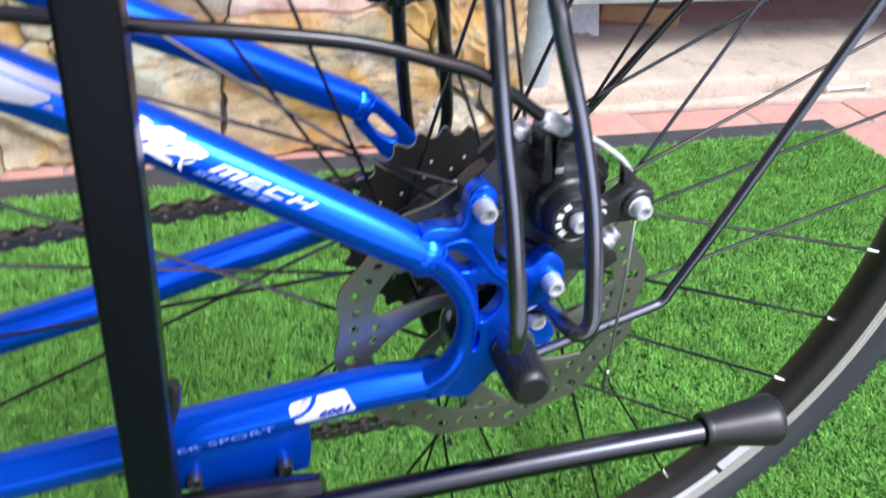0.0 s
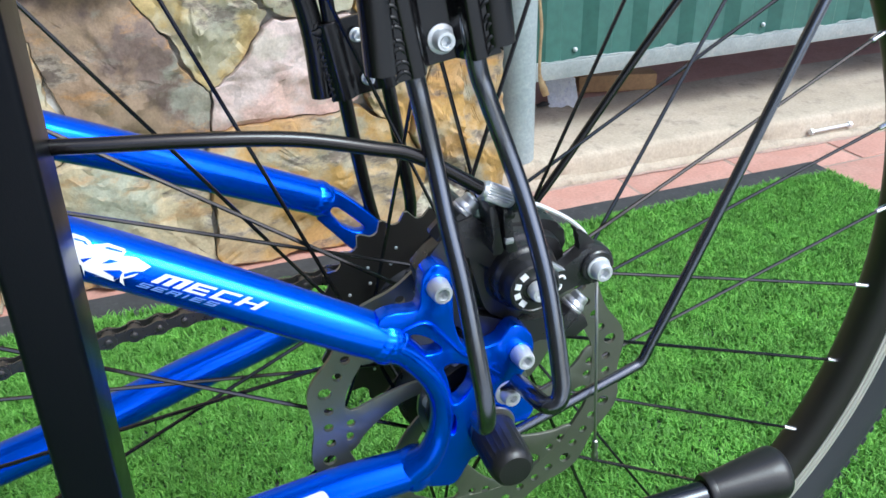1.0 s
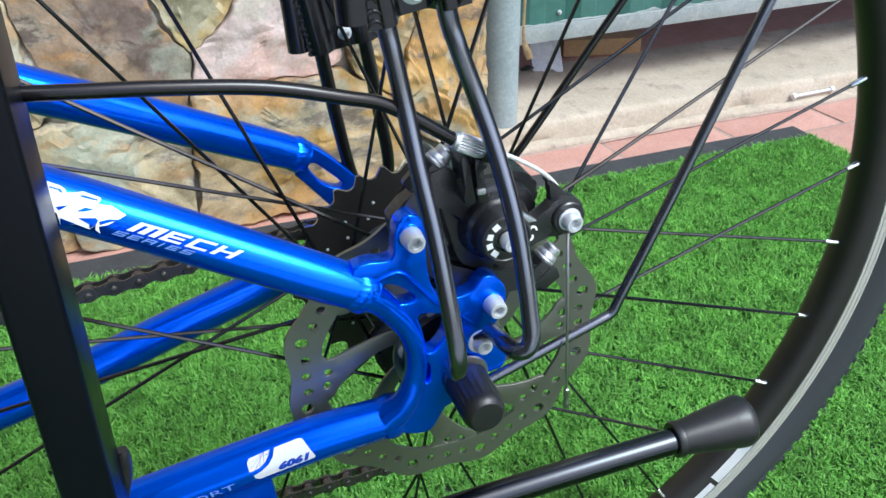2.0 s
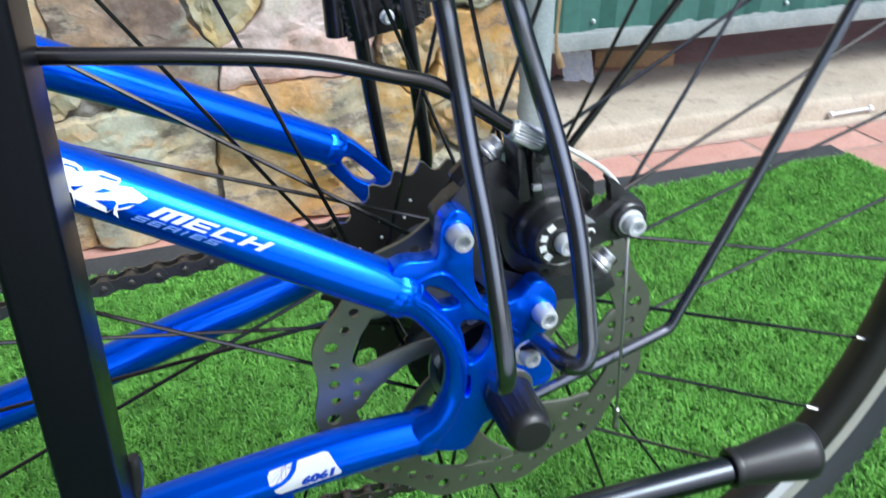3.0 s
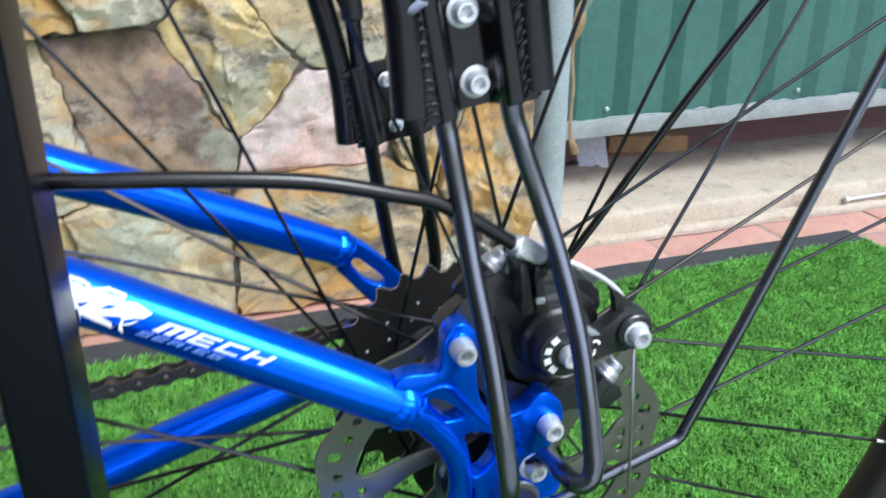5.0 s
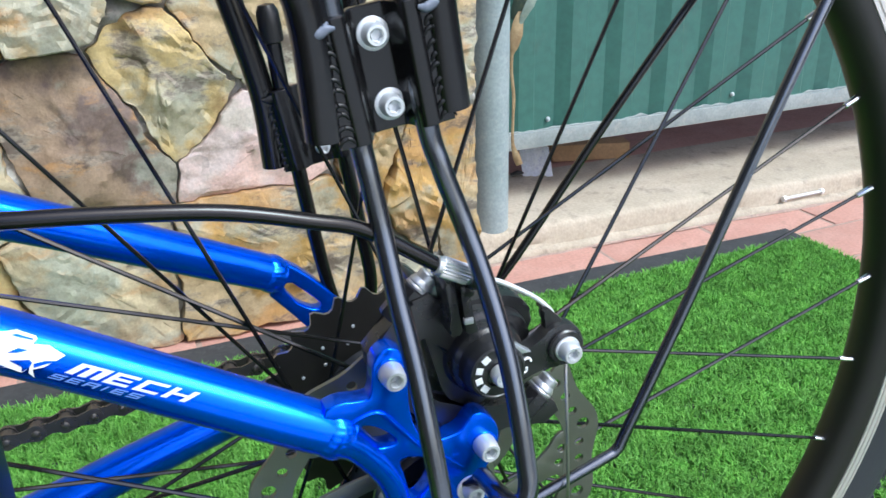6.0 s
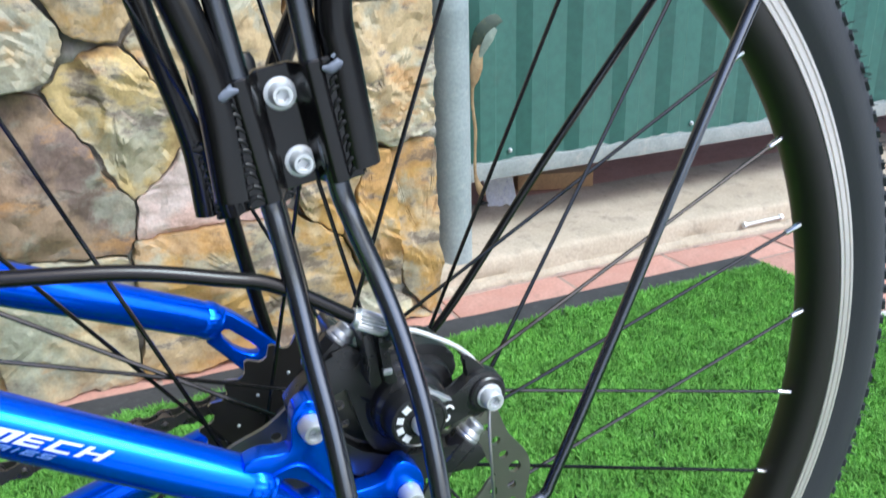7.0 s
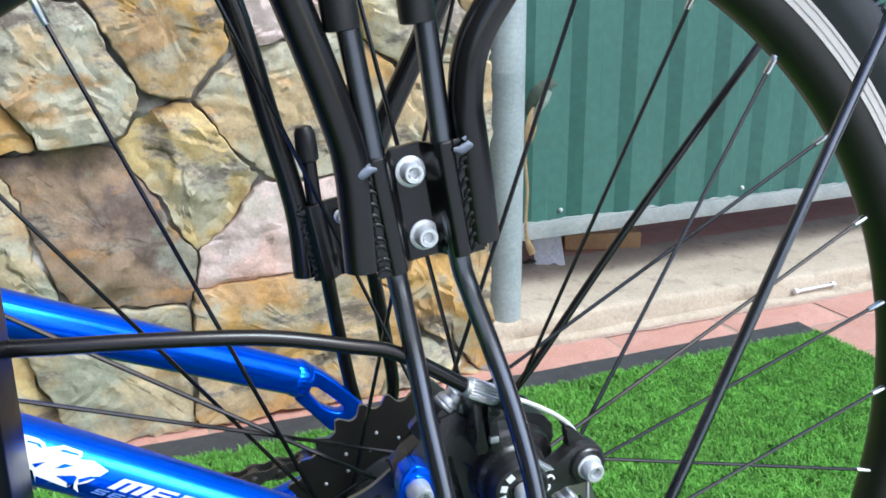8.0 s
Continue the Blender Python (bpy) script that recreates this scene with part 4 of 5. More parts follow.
for k in range(8):  # raked arms that widen where they meet the ring, two small holes in each foot
    t = 45 * k + 1.0
    rim_line = [polar(r, t + q) for r, q in ((0.0622, -12), (0.0626, 0), (0.0622, 13), (0.0575, 12), (0.0535, 7), (0.0450, -1), (0.0366, -10), (0.0283, -19), (0.0230, -24), (0.0225, -46), (0.0316, -32), (0.0392, -22.5), (0.0490, -14), (0.0570, -8.5), (0.0602, -11))]
    bm = bmesh.new()
    pierced(bm, rounded(rim_line, 1), [ring_of(*polar(0.0578, t - 2.5), 0.0019, 12), ring_of(*polar(0.0592, t + 4.5), 0.0021, 12)], YR - 0.0008, YR + 0.0008, 0.0002)
    part("spider_arm", bm, M_ROTOR, rotor_part, "raked disc arm", 30)
bm = bmesh.new()
lathe(bm, [(0.011, -0.0011), (0.0270, -0.0011), (0.0270, 0.0011), (0.011, 0.0011)], HUB + Vector((0, YR, 0)), (0, 1, 0), 48, True)
part("centre", bm, M_STEEL, rotor_part, "bright steel disc centre", 30)
for k in range(6):
    a = radians(60 * k + 49)
    socket_bolt(rotor_part, HUB + Vector((0.0215 * math.cos(a), YR - 0.001, 0.0215 * math.sin(a))), (0, -1, 0), 0.0037, 0.0026)

# cassette
for k, (r, y) in enumerate(((0.0585, 0.030), (0.0510, 0.0345), (0.0440, 0.039), (0.0385, 0.0435), (0.0325, 0.048), (0.0285, 0.0525))):
    teeth = int(r * 2 * math.pi / 0.0127)
    bm = bmesh.new()
    out = []
    for i in range(teeth):
        for f, dr in ((0.0, -0.0030), (0.16, -0.0024), (0.30, -0.0002), (0.42, 0.0018), (0.56, 0.0022), (0.66, 0.0002), (0.82, -0.0024)):
            a = 2 * math.pi * (i + f) / teeth
            out.append((HUB.x + (r + dr) * math.cos(a), HUB.z + (r + dr) * math.sin(a)))
    inner = ring_of(HUB.x, HUB.z, 0.018, len(out))
    lay = []
    for yy in (y - 0.0009, y + 0.0009):
        lay.append(([bm.verts.new((p[0], yy, p[1])) for p in out], [bm.verts.new((p[0], yy, p[1])) for p in inner]))
    L = len(out)
    for (o, i_) in lay:
        for q in range(L):
            bm.faces.new((o[q], o[(q + 1) % L], i_[(q + 1) % L], i_[q]))
    for q in range(L):
        bm.faces.new((lay[0][0][q], lay[0][0][(q + 1) % L], lay[1][0][(q + 1) % L], lay[1][0][q]))
    sprocket = part("sprocket", bm, M_SPROCKET, bike, "dark steel sprocket", 30)
    sprocket.data.materials.append(M_STEEL)  # bare metal on the worn teeth
    for f in sprocket.data.polygons:
        f.material_index = 1 if abs(f.normal.y) < 0.5 else 0
    if k == 0:
        first_sprocket = sprocket
        for i in range(30):
            a = 2 * math.pi * (i // 2) / 15 + 0.2 + 0.16 * (i % 2)
            bm = bmesh.new()
            lathe(bm, [(0, -0.0008), (0.0006, -0.0008), (0.0009, -0.0004), (0.0009, 0)], HUB + Vector(((0.043 - 0.007 * (i % 2)) * math.cos(a), y - 0.0009, (0.043 - 0.007 * (i % 2)) * math.sin(a))), (0, 1, 0), 10)
            part("rivet", bm, M_ZINC, first_sprocket, "bright rivet")

# eyelet bolt, axle nut cover
socket_bolt(mount, (0.0026, -0.0850, 0.3770), (0.03, -1, 0.0), 0.0038, 0.0048, "eyelet_bolt", 0.0056, M_ZINC)
bm = bmesh.new()
n = 48
rings = []
for y, r, rib in ((-0.0800, 0.0098, 0), (-0.0815, 0.0102, 0), (-0.0825, 0.0098, 0.00018), (-0.0990, 0.0096, 0.00022), (-0.1020, 0.0094, 0.0001), (-0.1045, 0.0086, 0), (-0.1058, 0.0070, 0), (-0.1060, 0.0040, 0)):
    rings.append([bm.verts.new((-0.0022 + (r * 0.98 + rib * math.cos(k * math.pi)) * math.cos(2 * math.pi * k / n), y, 0.3535 + (r * 1.0 + rib * math.cos(k * math.pi)) * math.sin(2 * math.pi * k / n))) for k in range(n)])
for a, b in zip(rings, rings[1:]):
    for k in range(n):
        bm.faces.new((a[k], a[(k + 1) % n], b[(k + 1) % n], b[k]))
bm.faces.new(rings[0][::-1])
bm.faces.new(rings[-1])
part("nut_cover", bm, M_RUBBER, bike, "ribbed black plastic axle nut cover", 35)
bm = bmesh.new()
lathe(bm, [(0.005, -0.0785), (0.0098, -0.0785), (0.0102, -0.0792), (0.0098, -0.0800), (0.005, -0.0800)], (-0.0015, 0, 0.3555), (0, 1, 0), 32)
part("washer", bm, M_STEEL, bike, "thin steel axle washer")

# mudguard stays
bm = bmesh.new()
sweep(bm, [(0.004, -0.0785, 0.3475), (0.0138, -0.0785, 0.3506), (0.040, -0.0785, 0.3600), (0.063, -0.0785, 0.3682), (0.0695, -0.0783, 0.3712), (0.0735, -0.078, 0.379), (0.090, -0.0775, 0.416), (0.1316, -0.075, 0.5107), (0.166, -0.068, 0.575), (0.24, -0.055, 0.715)], 0.0024, 12, 6)
# near stay takes the sheen colour, the far one plain black
part("mudguard_stay", bm, M_ROD_SHEEN, bike, "thin bent black mudguard stay")
bm = bmesh.new()
sweep(bm, [(0.004, 0.081, 0.3475), (0.030, 0.081, 0.352), (0.062, 0.080, 0.362), (0.085, 0.075, 0.379), (0.151, 0.075, 0.4667), (0.229, 0.075, 0.5652), (0.30, 0.072, 0.655)], 0.0024, 12, 6)
part("mudguard_stay", bm, M_BLACK, bike, "thin bent black mudguard stay")


# carrier legs: two tubes welded to a clamp plate, two rods that slide behind it
def carrier_leg(s, dz, dx, y_in, rod_c, rod_d, tube_a, tube_b, bolt_face):
    for path, r in ((tube_a, 0.0058), (tube_b, 0.0058)):
        bm = bmesh.new()
        sweep(bm, path, r, 18, 7)
        part("carrier_tube", bm, M_BLACK, bike, "black carrier leg tube")
    rods = []
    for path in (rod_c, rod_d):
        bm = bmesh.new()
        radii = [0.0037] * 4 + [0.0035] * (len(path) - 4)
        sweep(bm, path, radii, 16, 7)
        # sheen is painted in on the near rods only
        rods.append(part("carrier_rod", bm, M_ROD_SHEEN if s < 0 else M_BLACK, bike, "thin black carrier leg rod"))
    # formed plate
    mid = Vector((-0.0180 + dx, y_in, 0.532 + dz))
    web, rise = (0.0085, 0.0050) if s < 0 else (-0.0006, -0.0016)
    a, c = Vector((-0.168, 0, 0.986)), Vector((0.986, 0, 0.168))
    us = np.linspace(-0.0205, 0.0168, 110)
    bm = bmesh.new()
    rows = []
    for h in (-0.0195, -0.0192, 0.0, 0.0190, 0.0195):
        row = []
        for u in us:
            d = web if u < -0.0134 or u > 0.0092 else 0.0
            for q in (-0.0134, 0.0092):
                x = abs(u - q)
                d = max(d, (rise + 0.0046) * math.exp(-((x / 0.0046) ** 4)))
            ends = 0.0005 if abs(h) > 0.0193 else 0.0
            row.append((u, d - ends))
        rows.append((h, row))
    front = [[bm.verts.new(mid + a * h + c * u + Vector((0, -d, 0))) for u, d in row] for h, row in rows]
    back = [[bm.verts.new(mid + a * h + c * u + Vector((0, 0.0022 - d, 0))) for u, d in row] for h, row in rows]
    for grid, flip in ((front, False), (back, True)):
        for p, q in zip(grid, grid[1:]):
            for k in range(len(us) - 1):
                bm.faces.new((p[k], p[k + 1], q[k + 1], q[k]))
    for p, q in ((front[0], back[0]), (front[-1], back[-1])):
        for k in range(len(us) - 1):
            bm.faces.new((p[k], p[k + 1], q[k + 1], q[k]))
    for k in (0, -1):
        for i in range(len(front) - 1):
            bm.faces.new((front[i][k], front[i + 1][k], back[i + 1][k], back[i][k]))
    plate_part = part("clamp_plate", bm, M_BLACK, bike, "formed black clamp plate with weld seams", 30)
    for q in (-0.0184, 0.0148):
        bm = bmesh.new()
        for k in range(9):  # overlapping half-moons of weld, flush with the tube
            h = -0.0172 + 0.0037 * k + 0.0005 * math.sin(k * 3.7)
            w = 0.0026 + 0.0005 * math.sin(k * 2.1)
            p = mid + a * h + c * q + Vector((0, -web - (0.0005 if s < 0 else 0.0008), 0))
            sweep(bm, [p - c * w - a * 0.0012 + Vector((0, 0.0004, 0)), p - c * w * 0.6 + a * 0.0006, p + a * 0.0012, p + c * w * 0.6 + a * 0.0006, p + c * w - a * 0.0012 + Vector((0, 0.0004, 0))], [0.0003, 0.0006, 0.0008, 0.0006, 0.0003], 8, 4, 0.7, c)
        part("weld_seam", bm, M_BEAD, plate_part, "rippled weld seam", 60)
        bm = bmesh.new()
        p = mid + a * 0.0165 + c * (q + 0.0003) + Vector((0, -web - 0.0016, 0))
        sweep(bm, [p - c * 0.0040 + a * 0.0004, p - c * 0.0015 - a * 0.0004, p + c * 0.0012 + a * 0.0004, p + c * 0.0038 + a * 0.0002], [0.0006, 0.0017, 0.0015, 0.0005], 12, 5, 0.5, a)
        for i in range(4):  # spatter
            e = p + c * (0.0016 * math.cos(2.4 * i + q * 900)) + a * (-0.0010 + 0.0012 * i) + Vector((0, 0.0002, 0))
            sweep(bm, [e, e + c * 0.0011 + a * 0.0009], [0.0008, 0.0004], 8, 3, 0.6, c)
        # near ends carry the painted glint, far ends stay black
        part("weld_end", bm, M_WELD_GLINT if s < 0 else M_BEAD, plate_part, "lumped end of the weld seam, glint painted on the near side", 60)
    for h, x in ((0.0108, -0.0015), (-0.0115, -0.0008)):
        at = mid + a * h + c * x + Vector((0, bolt_face, 0))
        k = 1.0 if s < 0 else 0.68
        socket_bolt(plate_part, at, (0, -1, 0), 0.0037 * k, 0.0044, "bolt", 0.0052 * k, M_ZINC)
    return rods


carrier_leg(-1, 0.0, 0.0, -0.0690,
            [(-0.0455, -0.0745, 0.612), (-0.0425, -0.0745, 0.596), (-0.0345, -0.0736, 0.5506), (-0.0292, -0.0738, 0.515), (-0.0270, -0.0765, 0.500), (-0.0246, -0.0805, 0.482), (-0.0230, -0.0885, 0.462), (-0.0208, -0.0985, 0.440), (-0.0196, -0.1070, 0.420), (-0.0184, -0.1135, 0.401), (-0.0180, -0.1145, 0.392), (-0.0174, -0.1115, 0.3860), (-0.0155, -0.1020, 0.3790), (-0.0130, -0.0920, 0.3735)],
            [(-0.0205, -0.0745, 0.612), (-0.018, -0.0745, 0.596), (-0.0122, -0.0736, 0.5545), (-0.0066, -0.0738, 0.515), (-0.0030, -0.0765, 0.500), (0.0026, -0.0805, 0.482), (0.0074, -0.0885, 0.462), (0.0105, -0.0990, 0.440), (0.0114, -0.1070, 0.422), (0.0116, -0.1130, 0.4062), (0.0112, -0.1160, 0.3985), (0.0090, -0.1172, 0.3940), (0.0056, -0.1150, 0.3922), (0.0044, -0.1070, 0.3908), (0.0052, -0.0970, 0.3872), (0.0055, -0.0890, 0.3842)],
            [(-0.110, -0.078, 0.735), (-0.0815, -0.076, 0.660), (-0.0572, -0.074, 0.5962), (-0.0458, -0.074, 0.5632), (-0.0415, -0.074, 0.5454), (-0.0395, -0.074, 0.5125)],
            [(0.060, -0.076, 0.660), (0.026, -0.075, 0.6215), (0.0082, -0.074, 0.5985), (-0.0015, -0.074, 0.5825), (-0.0040, -0.074, 0.566), (-0.0022, -0.074, 0.5517), (0.0022, -0.074, 0.5185)], 0.0)
# flattened lug of the rod at the eyelet
bm = bmesh.new()
sweep(bm, [(0.0054, -0.0930, 0.3856), (0.0052, -0.0885, 0.3836), (0.0042, -0.0850, 0.3800), (0.0022, -0.0838, 0.3756)], [0.0038, 0.0046, 0.0058, 0.0050], 12, 4, 0.35, (1, 0, 0.4))
part("rod_lug", bm, M_BLACK, bike, "flattened rod end at the eyelet")
for x, z, x2, z2 in ((-0.0426, 0.5873, -0.0475, 0.622), (-0.0195, 0.5889, -0.0235, 0.624)):
    bm = bmesh.new()
    lathe(bm, [(0.0042, 0), (0.0054, 0.0004), (0.0056, 0.002), (0.0056, 0.033), (0.0044, 0.0365), (0, 0.037)], (x, -0.0745, z), (x2 - x, 0, z2 - z), 20)
    part("rod_cap", bm, M_RUBBER, bike, "black rubber rod cap")

carrier_leg(1, -0.0475, 0.002, 0.0600,
            [(-0.0335, 0.0625, 0.534), (-0.0310, 0.0625, 0.5035), (-0.0262, 0.064, 0.461), (-0.0205, 0.070, 0.425), (-0.0140, 0.075, 0.390), (-0.006, 0.079, 0.362)],
            [(-0.0125, 0.0625, 0.534), (-0.0095, 0.0625, 0.505), (-0.0030, 0.064, 0.463), (0.0035, 0.070, 0.425), (0.0085, 0.075, 0.390), (0.004, 0.079, 0.365)],
            [(-0.100, 0.073, 0.700), (-0.0790, 0.071, 0.640), (-0.0620, 0.069, 0.5955), (-0.0500, 0.067, 0.545), (-0.0395, 0.066, 0.500), (-0.0370, 0.066, 0.464)],
            [(0.085, 0.072, 0.700), (0.0360, 0.070, 0.594), (0.0060, 0.068, 0.536), (0.0005, 0.067, 0.518), (-0.0005, 0.066, 0.500), (0.0035, 0.066, 0.470)], -0.0020)
for x, z, x2, z2 in ((-0.0325, 0.522, -0.0338, 0.536), (-0.0115, 0.522, -0.0128, 0.536)):
    bm = bmesh.new()
    lathe(bm, [(0.0042, 0), (0.0050, 0.0006), (0.0053, 0.006), (0.0050, 0.0135), (0.0036, 0.0165), (0, 0.0172)], (x, 0.0625, z), (x2 - x, 0, z2 - z), 18)
    part("rod_cap", bm, M_RUBBER, bike, "black rubber rod cap")

# brake cable housing, knurled adjuster and bare wire
bm = bmesh.new()
sweep(bm, [(-0.42, -0.064, 0.520), (-0.30, -0.066, 0.514), (-0.2300, -0.070, 0.509), (-0.1765, -0.0745, 0.5050), (-0.1349, -0.079, 0.5022), (-0.1047, -0.080, 0.5), (-0.0724, -0.080, 0.496), (-0.0464, -0.080, 0.4892), (-0.0297, -0.079, 0.4832), (-0.0056, -0.0785, 0.4668)], 0.0026, 14, 6)
housing = part("cable_housing", bm, M_HOUSING, bike, "smooth black brake cable housing")
bm = bmesh.new()
ax = Vector((0.0125, 0.0005, -0.0066))
n = 40
u = ax.normalized().orthogonal().normalized()
v = ax.normalized().cross(u)
rings = []
for h, r, rib in ((-0.0012, 0.0027, 0), (-0.0010, 0.0033, 0), (0.0008, 0.0034, 0), (0.0012, 0.0035, 0.00026), (0.0112, 0.0035, 0.00026), (0.0116, 0.0034, 0), (0.0132, 0.0034, 0), (0.0135, 0.0026, 0), (0.0175, 0.0025, 0), (0.0185, 0.0016, 0)):
    o = Vector((-0.0056, -0.0785, 0.4668)) + ax.normalized() * h
    rings.append([bm.verts.new(o + (r + rib * math.cos(k * math.pi)) * (math.cos(2 * math.pi * k / n) * u + math.sin(2 * math.pi * k / n) * v)) for k in range(n)])
for a, b in zip(rings, rings[1:]):
    for k in range(n):
        bm.faces.new((a[k], a[(k + 1) % n], b[(k + 1) % n], b[k]))
bm.faces.new(rings[-1])
part("barrel_adjuster", bm, M_KNURL, housing, "knurled silver barrel adjuster", 20)
bm = bmesh.new()
sweep(bm, [(0.0100, -0.0778, 0.4590), (0.0174, -0.0770, 0.4560), (0.0300, -0.0755, 0.4478), (0.0370, -0.0745, 0.4415), (0.0405, -0.0740, 0.4365), (0.0430, -0.0735, 0.4290)], 0.0009, 8, 6)
part("brake_wire", bm, M_WIRE, housing, "bare steel brake wire")
bm = bmesh.new()
sweep(bm, [(0.0455, -0.0760, 0.420), (0.0432, -0.081, 0.411), (0.0428, -0.084, 0.395), (0.0442, -0.085, 0.36), (0.0457, -0.085, 0.3335)], 0.00062, 8, 6)
part("brake_wire", bm, M_STEEL, housing, "loose tail of the brake wire")
bm = bmesh.new()
lathe(bm, [(0.0006, 0), (0.0013, 0.0006), (0.0015, 0.004), (0.0010, 0.006), (0.0016, 0.008), (0.0015, 0.0112), (0.0008, 0.012)], (0.0454, -0.085, 0.339), (0.0004, 0, -0.009), 10)
part("wire_end", bm, M_STEEL, housing, "crimped dull wire end")

# brake caliper
CAL = Vector((0.0148, 0, 0.4224))
bm = bmesh.new()
plate(bm, rounded([(-0.0095, 0.4490), (-0.0052, 0.4443), (0.0019, 0.4380), (0.0108, 0.4365), (0.0200, 0.4368), (0.0300, 0.4360), (0.0345, 0.4300), (0.0330, 0.4180), (0.0285, 0.4060), (0.0180, 0.3990), (0.0060, 0.4000), (-0.0010, 0.4080), (-0.0040, 0.4200), (-0.0080, 0.4350)], 2), -0.0672, -0.0575, 0.0024)
caliper = part("brake_caliper", bm, M_MATT, bike, "black cast mechanical disc brake caliper", 30)
bm = bmesh.new()
plate(bm, rounded([(-0.0116, 0.4540), (-0.0085, 0.4552), (-0.0030, 0.4490), (0.0040, 0.4428), (0.0120, 0.4412), (0.0252, 0.4416), (0.0342, 0.4385), (0.0386, 0.4324), (0.0382, 0.4263), (0.0340, 0.4213), (0.0300, 0.4050), (0.0050, 0.4050), (-0.0040, 0.4280), (-0.0090, 0.4420)], 2), -0.0600, -0.0430, 0.0014)
part("caliper_back", bm, M_MATT, caliper, "rounded rear half of the caliper", 30)
bm = bmesh.new()
lathe(bm, [(0.0172, -0.056), (0.0170, -0.0645), (0.0162, -0.0668), (0.0150, -0.0680), (0.0147, -0.0692), (0.0145, -0.0725), (0.0138, -0.0738), (0.0128, -0.0746), (0.0124, -0.0756), (0.0122, -0.0786), (0.0116, -0.0800), (0.0110, -0.0812), (0.0106, -0.0822), (0.0098, -0.0826), (0.0094, -0.0822), (0.0054, -0.0822), (0.0050, -0.0812), (0, -0.0812)], CAL, (0, 1, 0), 64)
part("barrel", bm, M_MATT, caliper, "stepped round caliper barrel", 35)
socket_bolt(caliper, CAL + Vector((0.0008, -0.0818, -0.0006)), (0, -1, 0), 0.0038, 0.0048)
# lever arm with its claw and clamp bolt
SHIFT = (-0.0022, 0, 0.0012)
bm = bmesh.new()
ARM = [(0.0150, 0.4270), (0.0218, 0.4258), (0.0295, 0.4248), (0.0340, 0.4268), (0.0375, 0.4304), (0.0405, 0.4328), (0.0453, 0.4336), (0.0500, 0.4318), (0.0530, 0.4275), (0.0534, 0.4215), (0.0500, 0.4166), (0.0455, 0.4156), (0.0419, 0.4169), (0.0362, 0.4159), (0.0294, 0.4128), (0.0237, 0.4130), (0.0150, 0.4150)]
plate(bm, rounded(ARM, 1), -0.0785, -0.0722, 0.0007)
lathe(bm, [(0.003, -0.0800), (0.0066, -0.0800), (0.0072, -0.0794), (0.0072, -0.0740), (0.003, -0.0740)], (0.0457, 0, 0.4240), (0, 1, 0), 28)
plate(bm, rounded([(0.0385, 0.4300), (0.0390, 0.4350), (0.0378, 0.4395), (0.0358, 0.4420), (0.0400, 0.4398), (0.0425, 0.4370), (0.0470, 0.4325), (0.0440, 0.4290)], 1), -0.0760, -0.0712, 0.0006)
bmesh.ops.translate(bm, vec=SHIFT, verts=bm.verts[:])
lever = part("lever_arm", bm, M_MATT, caliper, "black lever arm with a hooked claw", 35)
bm = bmesh.new()
plate(bm, [(0.0188, 0.4350), (0.0306, 0.4262), (0.0260, 0.4262), (0.0200, 0.4274)], -0.0812, -0.0775, 0.0004)
bmesh.ops.translate(bm, vec=SHIFT, verts=bm.verts[:])
part("lever_wedge", bm, M_KNURL, lever, "bare silver wedge on the lever arm", 30)
socket_bolt(lever, (0.0435, -0.0800, 0.4250), (0.02, -1, -0.03), 0.0041, 0.0046, "clamp_bolt", 0.0050)
bm = bmesh.new()
for k in (0, 1):
    c = Vector((0.0270, -0.0788, 0.4207)) + Vector((0.0008, 0, 0.0014)) * (1 if k else -1)
    pts = [c + 0.0016 * Vector((math.cos(radians(q)), 0, math.sin(radians(q)))) for q in ((200, 150, 100, 50, 0) if k else (20, -30, -80, -130, -180))]
    sweep(bm, pts, 0.00050, 6, 4)
part("emblem", bm, M_WHITE, lever, "small white round emblem")
# pale marks round the barrel face
bm = bmesh.new()
for q, w in ((128, 0.00150), (163, 0.00125), (195, 0.00125), (228, 0.00150)):
    e = Vector((math.cos(radians(q)), 0, math.sin(radians(q))))
    t = Vector((-e.z, 0, e.x))
    c = CAL + e * 0.0076 + Vector((0, -0.0822, 0))
    quad = []
    for i, j in ((-1, -1), (1, -1), (1, 1), (-1, 1)):
        quad.append(c + t * (i * w) + e * (j * 0.0013))
    vs = [bm.verts.new(p) for p in quad] + [bm.verts.new(p + Vector((0, -0.0003, 0))) for p in quad]
    for f in ((0, 1, 2, 3), (4, 5, 6, 7), (0, 1, 5, 4), (1, 2, 6, 5), (2, 3, 7, 6), (3, 0, 4, 7)):
        bm.faces.new([vs[i] for i in f])
part("marking", bm, M_WHITE, caliper, "plain white marks round the barrel face", 0)
# adapter bracket from the frame ears to the caliper, cable stop and mount bolts
bm = bmesh.new()
